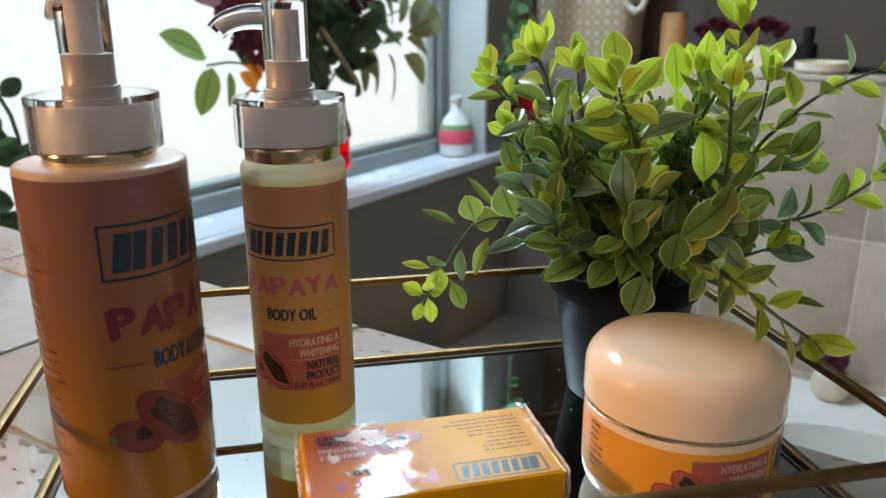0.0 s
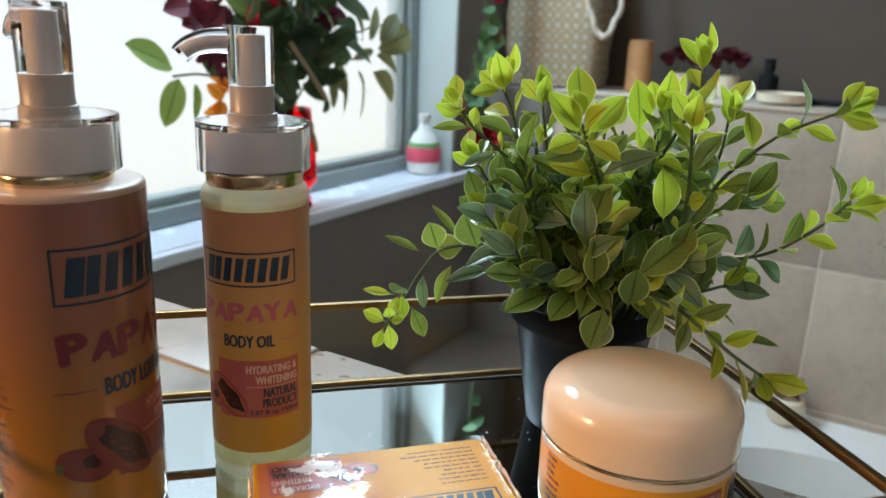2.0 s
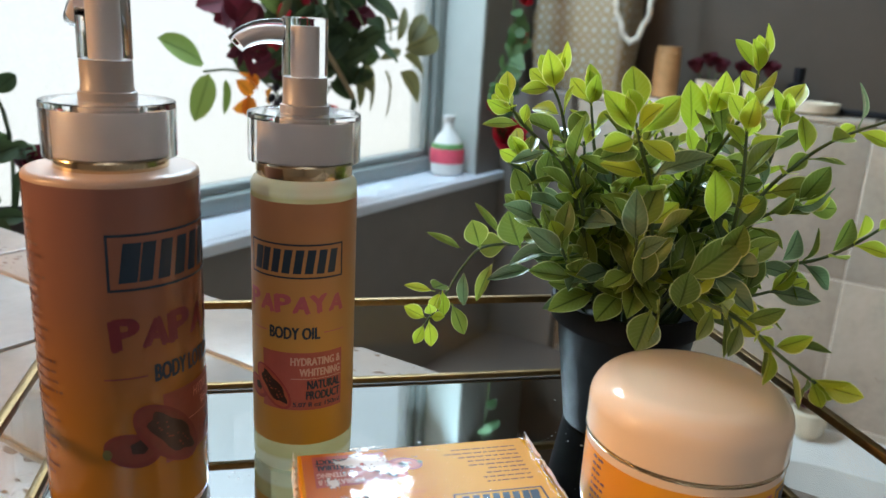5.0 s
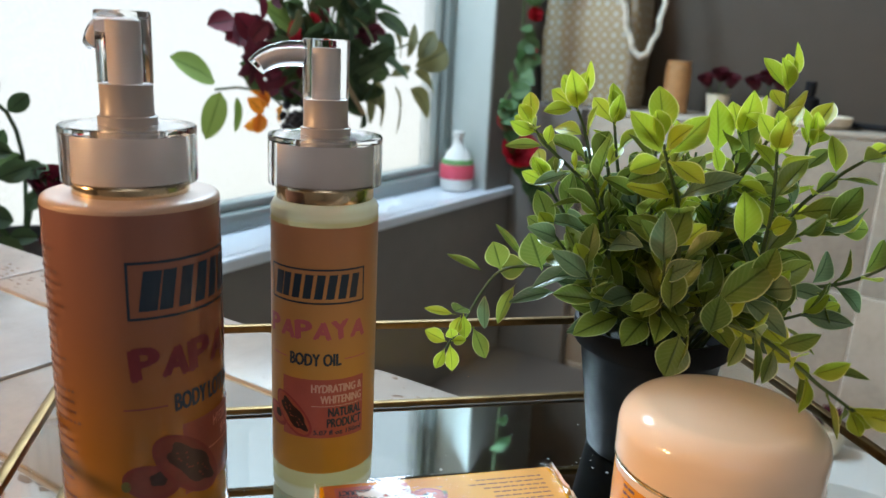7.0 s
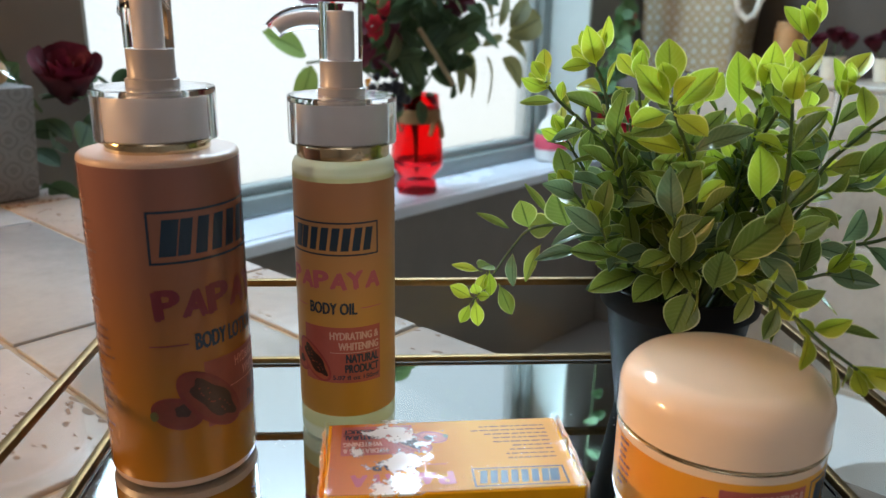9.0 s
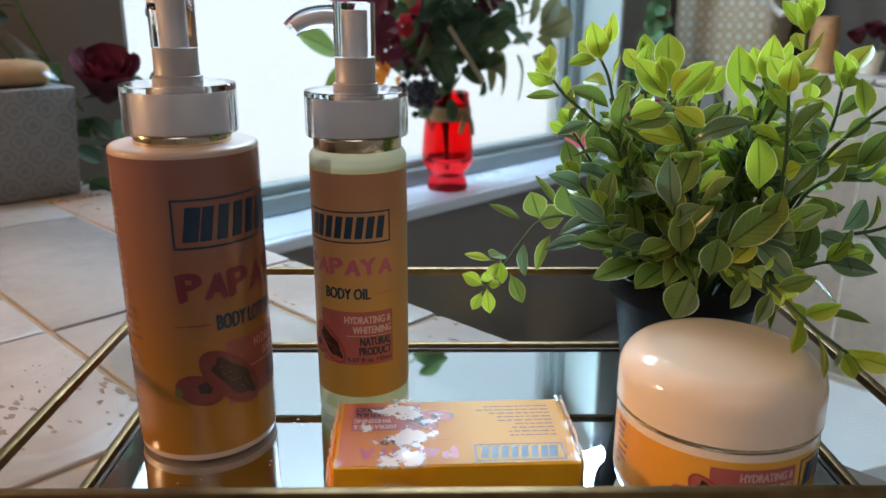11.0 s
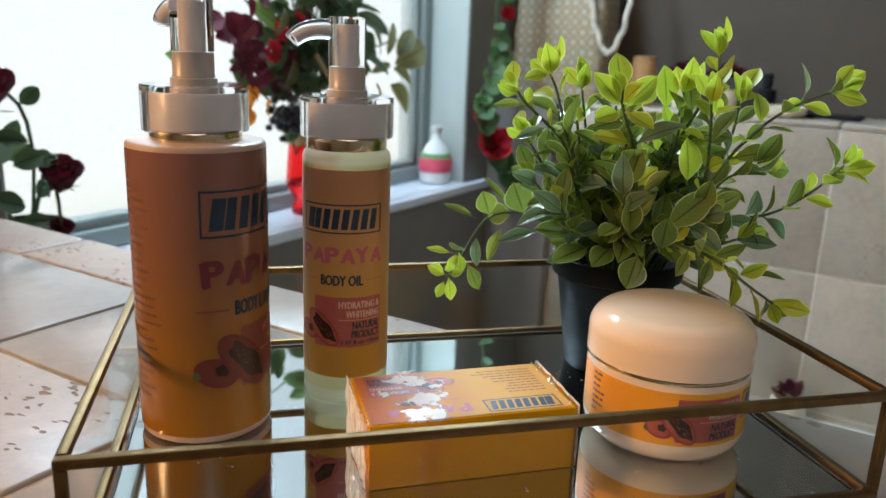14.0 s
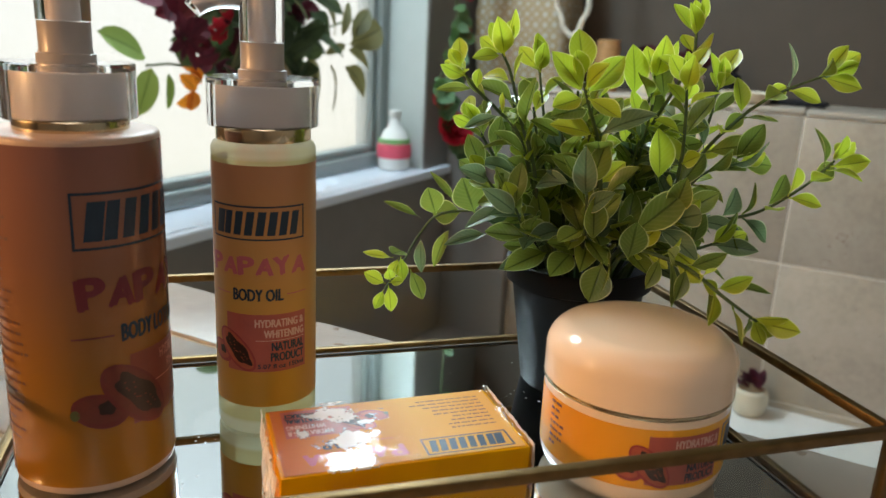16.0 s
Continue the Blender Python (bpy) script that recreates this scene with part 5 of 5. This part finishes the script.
def far(x, y, z, turn=0.0):
    """A pose in the room's frame for the larger things by the window and the far wall."""
    return R @ pose(x, y, z, 0, 0, turn) @ Matrix.Diagonal((FAR, FAR, FAR, 1))


# red glass vase on the sill, with its bouquet
VX, VY = -1.040, 1.138
vase = thing("vase", far(VX, VY, WIN_B + 0.0005), "red glass vase with a tan ribbon on the window sill", "vase")
vb = part("body", lathe([(0.0, 0.0), (0.036, 0.0), (0.038, 0.004), (0.035, 0.018), (0.031, 0.026), (0.036, 0.036), (0.047, 0.050), (0.048, 0.056), (0.045, 0.100), (0.040, 0.150), (0.038, 0.178), (0.034, 0.178), (0.036, 0.150), (0.041, 0.100), (0.043, 0.062), (0.030, 0.052), (0.0, 0.050)], 40), REDGLASS, vase, "clear red glass", True)
part("ribbon", lathe([(0.0412, 0.128), (0.0430, 0.130), (0.0424, 0.142), (0.0414, 0.152), (0.0404, 0.153)], 40), RIBBON, vase, "tan raffia ribbon", True)
for dy, dz in ((-0.020, -0.030), (0.012, -0.036)):
    part("ribbon_tail", tube(curve_points((0.043, 0.0, 0.140), (0.052, dy * 0.6, 0.135), (0.050, dy, 0.140 + dz), 7), [0.0045, 0.0055, 0.0055, 0.0055, 0.005, 0.0045, 0.004], 6), RIBBON, vase, smooth=True)
vb.visible_shadow = False
bouquet = thing("bouquet", far(VX, VY - 0.045, WIN_B + 0.180), "dark mixed silk bouquet with burgundy flowers and olive leaves", "flowers")
rnd = random.Random(8)
# offsets along the wall (y) and up (z), seen against the window
for k in range(16):
    a = rnd.uniform(-1.1, 1.1)
    tip = Vector((rnd.uniform(-0.02, 0.08), math.sin(a) * rnd.uniform(0.12, 0.26), 0.10 + math.cos(a) * rnd.uniform(0.06, 0.30)))
    pts = curve_points((0, 0.04, -0.12), (0, 0.03, 0.10), tip, 7)
    part("stem", tube(pts, 0.0022, 5), STEM, bouquet)
part("stem", tube([(0.075, 0.050, 0.036), (0.078, 0.005, 0.083), (0.08, -0.04, 0.128)], 0.0042, 6), plain("tan_stick", (0.4, 0.3, 0.16), 0.7, grain=0.2), bouquet, "tan wooden stick")


def bunch(me, name, y, z, count, spread, sizes, seed, x=0.03, lean=None):
    r = random.Random(seed)
    for _ in range(count):
        at = Vector((x + r.uniform(-0.03, 0.04), y + r.uniform(-spread, spread), z + r.uniform(-spread, spread)))
        out = lean or Vector((r.uniform(-0.3, 0.6), y * 4 + r.uniform(-0.9, 0.9), r.uniform(-0.9, 0.9)))
        if lean:
            out = lean + Vector((r.uniform(-0.3, 0.3), r.uniform(-0.45, 0.45), r.uniform(-0.45, 0.45)))
        place_leaf(name, me, bouquet, at, out, Vector((1, r.uniform(-0.8, 0.8), r.uniform(-0.3, 0.9))), r.uniform(*sizes))


bunch(big_leaf, "leaf", 0.03, 0.15, 90, 0.10, (0.6, 1.0), 1)
bunch(big_leaf, "leaf", 0.00, 0.06, 26, 0.055, (0.5, 0.8), 2)
bunch(big_leaf, "leaf", -0.04, 0.32, 22, 0.09, (0.6, 1.0), 3)
bunch(big_leaf, "leaf", -0.065, 0.13, 34, 0.06, (0.5, 0.9), 21)
bunch(big_olive, "leaf", -0.02, 0.20, 14, 0.08, (0.6, 0.9), 22)
bunch(burg_leaf, "petal", -0.145, 0.185, 13, 0.035, (0.7, 1.1), 4)
bunch(burg_leaf, "petal", -0.10, 0.10, 12, 0.03, (0.7, 1.0), 5)
bunch(burg_leaf, "petal", 0.07, 0.15, 10, 0.04, (0.7, 1.0), 6)
bunch(burg_leaf, "petal", 0.03, 0.28, 14, 0.07, (0.7, 1.1), 7)
bunch(orange_leaf, "petal", -0.145, 0.045, 6, 0.014, (0.8, 1.1), 8)
bunch(red_leaf, "petal", -0.06, 0.17, 5, 0.03, (0.7, 1.0), 9)


def spray_leaf(me, y, z, dy, dz, size, turn=0.0):
    """One leaf of the bouquet from its stalk's end (along the wall, up) in a given direction."""
    place_leaf("leaf", me, bouquet, Vector((0.035, y, z)), Vector((0.15, dy, dz)), Vector((1.0, turn, 0.35)), size)


# the olive spray on the far side, and the sharp dark flower with its pink neighbour
spray_leaf(slim_olive, 0.205, 0.125, -0.40, 1.0, 1.25, 0.3)
spray_leaf(slim_olive, 0.225, 0.125, 0.30, 1.0, 0.95, -0.4)
spray_leaf(big_olive, 0.245, 0.112, 1.0, 0.32, 1.85, 0.2)
spray_leaf(big_olive, 0.255, 0.125, 0.55, 0.60, 1.1, -0.5)
spray_leaf(big_olive, 0.245, 0.105, 0.90, -0.35, 1.25, 0.5)
spray_leaf(big_olive, 0.235, 0.075, 0.85, -0.60, 1.40, -0.3)
spray_leaf(slim_olive, 0.190, 0.080, 0.28, -1.0, 1.25, 0.5)
spray_leaf(slim_olive, 0.170, 0.095, 0.75, 0.25, 0.95, -0.2)
spray_leaf(big_olive, 0.120, 0.095, 0.50, -0.90, 1.35, 0.3)
spray_leaf(slim_olive, 0.110, 0.085, 0.10, -1.0, 1.0, -0.5)
spray_leaf(big_olive, 0.100, 0.070, 0.85, -0.45, 1.0, 0.4)
spray_leaf(big_leaf, 0.120, 0.130, 0.90, 0.10, 0.9, 0.2)
for i in range(9):
    a = 2 * math.pi * i / 9
    place_leaf("petal", star_petal, bouquet, Vector((0.060, -0.185, 0.118)), Vector((0.25, math.cos(a), math.sin(a))), Vector((1, 0.3 * math.cos(a), 0.3 * math.sin(a))), 0.85 + 0.25 * (i % 2))
for i in range(7):
    a = 2 * math.pi * i / 7 + 0.3
    place_leaf("petal", red_leaf, bouquet, Vector((0.062, -0.128, 0.132)), Vector((0.5, math.cos(a), math.sin(a))), Vector((1, 0.4 * math.cos(a), 0.4 * math.sin(a))), 0.62)
spray_leaf(green_leaf, -0.075, 0.165, -0.85, 0.45, 0.95, 0.2)
place_leaf("leaf", green_leaf, bouquet, Vector((0.03, -0.226, 0.090)), Vector((0.1, -1, 0.46)), Vector((1, 0.2, 0.5)), 1.0)
place_leaf("leaf", green_leaf, bouquet, Vector((0.03, -0.220, 0.080)), Vector((0.1, -0.45, -0.9)), Vector((1, -0.4, 0.3)), 0.85)
place_leaf("leaf", green_leaf, bouquet, Vector((0.03, -0.190, 0.07)), Vector((0.2, -0.2, -0.9)), Vector((1, 0.4, 0.3)), 0.6)
part("stem", tube(curve_points((0, 0, -0.05), (0.03, -0.08, 0.10), (0.03, -0.23, 0.080), 8), 0.002, 5), STEM, bouquet)
part("stem", tube(curve_points((0, 0, -0.05), (0.03, 0.10, 0.16), (0.03, 0.30, 0.16), 8), 0.002, 5), STEM, bouquet)
r = random.Random(3)
berry_bm = bmesh.new()
bmesh.ops.create_icosphere(berry_bm, subdivisions=2, radius=0.0075)
berry_mesh = bpy.data.meshes.new("berry")
berry_bm.to_mesh(berry_mesh)
berry_bm.free()
berry_mesh.materials.append(BERRY)
berry_mesh.shade_smooth()
for _ in range(40):
    berry = new("berry", berry_mesh)
    berry.parent = bouquet
    berry.matrix_basis = Matrix.Translation((0.05 + r.uniform(-0.02, 0.02), -0.085 + r.gauss(0, 0.016), 0.025 + r.gauss(0, 0.018))) @ Matrix.Scale(r.uniform(0.8, 1.2), 4)

sepal = leaf_mesh("sepal", 0.030, 0.010, 0.3, 0.3, material=SILKLEAF)
# dark red roses drooping beside the window
roses = thing("rose_stems", far(-1.040, 0.535, WIN_B + 0.0005), "dark red artificial roses leaning from a dark pot on the sill", "flowers")
part("pot", lathe([(0.0, 0.0), (0.030, 0.0), (0.036, 0.003), (0.044, 0.07), (0.044, 0.076), (0.040, 0.076), (0.036, 0.02), (0.0, 0.018)], 32), plain("dark_brown_pot", (0.06, 0.05, 0.05), 0.6, grain=0.2), roses, "dark brown pot", True)
for k, (ty, tz, s, tx) in enumerate(((-0.113, 0.246, 0.078, 0.12), (-0.022, 0.148, 0.054, 0.11), (-0.032, 0.088, 0.030, 0.12), (-0.150, 0.381, 0.085, 0.13), (-0.230, 0.340, 0.080, 0.12))):
    tip = Vector((tx, ty, tz))
    pts = curve_points((0.0, 0.0, 0.05), (0.10, -0.28 if tz > 0.3 else -0.02, max(tz, 0.20) + 0.03), tip, 9)
    part("stem", tube(pts, 0.0024, 5), STEM, roses)
    rose(roses, tip, s, PETAL, Vector((0.45, -0.15, 0.85)), seed=k)
    for i in range(5):
        a = 2 * math.pi * i / 5
        place_leaf("sepal", sepal, roses, tip - Vector((0, 0, s * 0.30)), Vector((math.cos(a), math.sin(a), 0.5)), Vector((0, 0, 1)), s / 0.07)
    for i in (3, 5, 6):
        d = Vector((rnd.uniform(-0.2, 0.8), rnd.uniform(-1, 1), rnd.uniform(-0.6, 0.7)))
        place_leaf("leaf", rose_leaf, roses, pts[i], d, Vector((1, 0.2, 0.5)), rnd.uniform(0.8, 1.2))
for k in range(16):
    at = Vector((rnd.uniform(0.085, 0.14), rnd.uniform(-0.17, -0.08), rnd.uniform(0.10, 0.21)))
    place_leaf("leaf", rose_leaf, roses, at, Vector((rnd.uniform(-0.2, 0.8), rnd.uniform(-1, 1), rnd.uniform(-0.9, 0.5))), Vector((1, rnd.uniform(-0.6, 0.6), 0.5)), rnd.uniform(0.8, 1.25))

# embossed box with a wrapped gift on the low wall
tbox = thing("gift_box", R @ pose(-0.920, 0.288, DECK_TOP + 0.001), "grey embossed box holding a tan gift in clear cellophane", "gift box")
bb = box(-0.045, 0.045, -0.073, 0.073, 0.0, 0.122, 0.003)
for v in bb.verts:
    k = 0.90 + 0.10 * v.co.z / 0.122
    v.co.x, v.co.y = v.co.x * k, v.co.y * k
part("box", bb, BOXM, tbox, "grey embossed card", True)
gift = box(-0.034, 0.034, -0.056, 0.056, 0.1225, 0.150, 0.012, 3)
part("gift", gift, plain("tan_wrapping", (0.50, 0.29, 0.13), 0.7, grain=0.15, scale=60), tbox, "tan wrapped contents", True)
film = bmesh.new()
top = film.verts.new((0.0, 0.0, 0.205))
rings = []
N2 = 40
for j, (q, h) in enumerate(((0.16, 0.192), (0.34, 0.178), (0.60, 0.160), (0.86, 0.138), (1.0, 0.1245))):
    ring = []
    for i in range(N2):
        a = 2 * math.pi * i / N2
        c, sn = math.cos(a), math.sin(a)
        k = (abs(c) ** 5 + abs(sn) ** 5) ** -0.2
        n = noise.noise(Vector((c * 4, sn * 4, j * 0.7)))
        ring.append(film.verts.new((c * k * 0.043 * q * (1 + 0.10 * n), sn * k * 0.070 * q * (1 + 0.10 * n), h + 0.007 * n * (1 - q * 0.8))))
    rings.append(ring)
for i in range(N2):
    film.faces.new((top, rings[0][i], rings[0][(i + 1) % N2]))
for a, b in zip(rings, rings[1:]):
    for i in range(N2):
        j = (i + 1) % N2
        film.faces.new((a[i], b[i], b[j], a[j]))
fo = part("cellophane", film, SHEET, tbox, "clear crinkled cellophane")
fo.visible_shadow = False

# rose garland hanging at the window's far side
garland = thing("garland", far(-0.940, 1.690, -0.02), "hanging garland of red roses and ivy leaves", "garland")
gp = smooth_path([Vector(p) for p in ((0.0, 0.030, 1.05), (0.01, 0.038, 0.55), (0.0, 0.030, 0.30), (0.01, 0.022, 0.16), (0.01, -0.045, 0.090), (0.02, -0.030, 0.0), (0.03, 0.055, -0.075), (0.03, 0.115, -0.135), (0.03, 0.175, -0.215))], 7)
part("stem", tube(gp, 0.002, 5), STEM, garland)
ivy = leaf_mesh("leaf", 0.040, 0.032, 0.15, 0.2, material=make_leaf("ivy_leaf", (0.05, 0.13, 0.05), (0.12, 0.22, 0.09), (0.12, 0.22, 0.1), 0.35, 0.6))
rnd = random.Random(12)
for k in range(110):
    p = gp[rnd.randrange(len(gp) - 1)] + Vector((0.0, rnd.uniform(-0.008, 0.008), rnd.uniform(-0.02, 0.02)))
    place_leaf("leaf", ivy, garland, p, Vector((rnd.uniform(0.1, 0.9), rnd.uniform(-0.9, 0.5), rnd.uniform(-0.9, 0.4))), Vector((0.8, -1, 0.4)), rnd.uniform(0.7, 1.25))
for k, (y, z, sz, x) in enumerate(((-0.018, -0.020, 0.088, 0.035), (-0.052, 0.047, 0.050, 0.02), (0.018, -0.035, 0.060, 0.02), (0.038, 0.19, 0.034, 0.02), (0.045, 0.27, 0.038, 0.02), (0.036, 0.42, 0.036, 0.02), (0.16, -0.19, 0.034, 0.04))):
    rose(garland, (x, y, z), sz, REDPETAL, Vector((0.6, -0.7, 0.35)), seed=30 + k)

# small bottle on the sill
sb = thing("sill_bottle", far(-1.045, 1.628, WIN_B + 0.0005), "white round bottle with a pink band and green ring", "bottle")
part("body", lathe([(0.0, 0.0), (0.030, 0.0), (0.036, 0.004), (0.038, 0.030), (0.036, 0.060), (0.026, 0.085), (0.013, 0.100), (0.011, 0.118), (0.014, 0.122), (0.014, 0.132), (0.0, 0.134)], 40), plain("milky_glass", (0.75, 0.76, 0.74), 0.3, grain=0.03), sb, "milky white glass", True)
part("band", lathe([(0.0385, 0.028), (0.0392, 0.030), (0.0388, 0.056), (0.0375, 0.060)], 40), plain("bright_pink_band", (0.75, 0.10, 0.16), 0.5, grain=0.1), sb, "bright pink band", True)
part("ring", lathe([(0.0366, 0.0605), (0.0358, 0.066), (0.0332, 0.071)], 40), plain("green_ring", (0.15, 0.35, 0.12), 0.5), sb, "green ring", True)

# things on the far ledge
bag = thing("gift_bag", far(-0.842, 1.950, LEDGE_Z + 0.001), "cream and gold scallop-patterned bag with a rope handle", "bag")
bb = bmesh.new()
bmesh.ops.create_cube(bb, size=1.0)
bmesh.ops.subdivide_edges(bb, edges=bb.edges[:], cuts=10, use_grid_fill=True)
for v in bb.verts:
    z = (v.co.z + 0.5) * 0.34
    bulge = 1.0 + 0.10 * math.sin(math.pi * (v.co.z + 0.5)) - 0.06 * (v.co.z + 0.5)
    k = 1 / max(1.0, (abs(v.co.x * 2) ** 6 + abs(v.co.y * 2) ** 6) ** (1 / 6))
    v.co = Vector((v.co.x * 0.222 * bulge * k, v.co.y * 0.13 * bulge * k, z + 0.002))
    v.co += Vector((0.004, 0.004, 0)) * noise.noise(v.co * 30)
part("body", bb, BAG, bag, "scallop-patterned cloth", True)
rope = smooth_path([Vector(p) for p in ((0.070, -0.060, 0.330), (0.085, -0.080, 0.250), (0.108, -0.085, 0.165), (0.138, -0.080, 0.115), (0.165, -0.070, 0.165), (0.172, -0.060, 0.250), (0.150, -0.050, 0.345), (0.098, -0.045, 0.350))], 5)
part("handle", tube([p + Vector((0.003 * math.sin(i * 1.9), 0.003 * math.cos(i * 1.9), 0)) for i, p in enumerate(rope)], 0.0068, 8), TWINE, bag, "pale twisted rope", True)
cyl = tagged(link("wooden_canister", lathe([(0.0, 0.0), (0.026, 0.0), (0.028, 0.002), (0.028, 0.098), (0.026, 0.100), (0.026, 0.112), (0.0, 0.113)], 32), WOODTAN, m=far(-0.616, 1.936, LEDGE_Z + 0.001), smooth=True), "tan wooden canister on the tiled ledge", "canister")
for i, (x, y, s) in enumerate(((-0.475, 1.79, 1.0), (-0.375, 1.80, 1.05))):
    pot = thing("small_rose_pot", far(x * FAR, y * FAR, LEDGE_Z + 0.001), "small dark rose posy in a pale cup", "flowers", "posies on the ledge")
    part("cup", lathe([(0.0, 0.0), (0.020, 0.0), (0.026, 0.045), (0.024, 0.045), (0.018, 0.004), (0.0, 0.004)], 24), CREAM, pot, smooth=True)
    for k, (dx, dy, dz) in enumerate(((0, 0, 0.085), (-0.026, -0.01, 0.072), (0.026, -0.008, 0.074))):
        part("stem", tube([(0, 0, 0.004), (dx * 0.5, dy * 0.5, dz * 0.6), (dx, dy, dz)], 0.0016, 5), STEM, pot)
        rose(pot, (dx, dy, dz), 0.042 * s, PETAL, Vector((dx * 6, -0.5, 0.9)), seed=60 + k + 5 * i)
blk = tagged(link("black_cap_bottle", lathe([(0.0, 0.0), (0.018, 0.0), (0.020, 0.004), (0.020, 0.05), (0.009, 0.056), (0.009, 0.06), (0.011, 0.06), (0.011, 0.085), (0.0, 0.086)], 24), BLACKPL, m=far(-0.319, 1.969, LEDGE_Z + 0.001), smooth=True), "small black bottle on the tiled ledge", "bottle")
comb = thing("hair_comb", far(-0.182, 1.920, LEDGE_Z + 0.0015, -12), "black plastic comb lying on the tiled ledge", "comb")
part("spine", box(-0.075, 0.075, -0.006, 0.006, 0.0, 0.012, 0.003), BLACKPL, comb, smooth=True)
for i in range(24):
    part("tooth", box(-0.072 + i * 0.0062, -0.0695 + i * 0.0062, 0.0065, 0.028, 0.003, 0.008), BLACKPL, comb)
jarl = tagged(link("cream_dish", lathe([(0.0, 0.0), (0.04, 0.0), (0.05, 0.006), (0.052, 0.022), (0.049, 0.022), (0.046, 0.008), (0.0, 0.005)], 40), CREAM, m=far(-0.270, 1.885, LEDGE_Z + 0.001), smooth=True), "low cream dish on the tiled ledge", "dish")

# cactus-like red flower in a cream pot on the tub's far rim
fp = thing("flower_pot", far(-0.147, 1.765, TUB_Z + 0.001), "little cream pot with a spiky red flower on the tub rim", "flowers")
part("pot", lathe([(0.0, 0.0), (0.026, 0.0), (0.034, 0.010), (0.038, 0.030), (0.034, 0.052), (0.028, 0.056), (0.025, 0.054), (0.030, 0.030), (0.0, 0.01)], 32), CREAM, fp, "patterned cream ceramic", True)
r = random.Random(2)
for k in range(34):
    d = Vector((r.uniform(-1, 1), r.uniform(-1, 1), r.uniform(0.1, 1.6))).normalized()
    place_leaf("petal", burg_leaf if k % 4 else red_leaf, fp, Vector((0, 0, 0.06)) + d * 0.006, d, d.orthogonal(), r.uniform(0.5, 0.75))

# ---- tiles of the low wall and the far wall ----
rnd = random.Random(5)


def tile_mesh(name, lx, ly, lz, bevel, material, seg=2):
    bm = box(-lx / 2, lx / 2, -ly / 2, ly / 2, -lz / 2, lz / 2, bevel, seg)
    me = bpy.data.meshes.new(name)
    bm.to_mesh(me)
    bm.free()
    me.materials.append(material)
    me.shade_smooth()
    me.set_sharp_from_angle(angle=radians(50))
    return me


def lay(me, parent, x, y, z, turn=0.0):
    ob = new("tile", me)
    ob.parent = parent
    ob.matrix_basis = pose(x, y, z + rnd.uniform(-0.0004, 0.0004), rnd.uniform(-0.12, 0.12), rnd.uniform(-0.12, 0.12), turn)
    return ob


G = 0.0035
border = tile_mesh("tile", 0.179 - G, 0.0937 - G, 0.011, 0.003, TRAV, 3)
inner = tile_mesh("tile", 0.300 - G, 0.1343 - G, 0.011, 0.0012, FIELD)
backrow = tile_mesh("tile", 0.179 - G, 0.0750 - G, 0.011, 0.003, TRAV, 3)
facing = tile_mesh("tile", 0.300 - G, 0.011, 0.300 - G, 0.002, FACESTONE)
zc = DECK_TOP - 0.0055
for i in range(-3, 12):
    lay(border, low, -0.487 + 0.0895 + 0.179 * i, 0.1280, zc)
for i in range(-3, 11):
    lay(backrow, low, -0.500 + 0.0895 + 0.179 * i, 0.3465, zc)
for i in range(-2, 7):
    lay(inner, low, -0.484 + 0.15 + 0.300 * i, 0.2418, zc)
for i in range(-2, 6):
    for k in range(3):
        lay(facing, low, -0.484 + 0.15 + 0.300 * i, 0.0865, DECK_TOP - 0.0135 - 0.15 - 0.300 * k)
        lay(facing, low, -0.484 + 0.15 + 0.300 * i, 0.3775, DECK_TOP - 0.0135 - 0.15 - 0.300 * k)
wall_piece = tile_mesh("tile", 0.330 - G, 0.011, 0.330 - G, 0.0012, WALLTILE)
cap_piece = tile_mesh("tile", 0.330 - G, 0.225, 0.013, 0.004, WALLTILE, 3)
for i in range(-2, 7):
    for k in range(3):
        lay(wall_piece, fw, -0.136 + 0.165 + 0.330 * i, FAR_Y + 0.0055, 0.0515 - 0.165 - 0.330 * k)
    lay(cap_piece, fw, -0.136 + 0.165 + 0.330 * i, FAR_Y + 0.1105, LEDGE_Z - 0.0065)
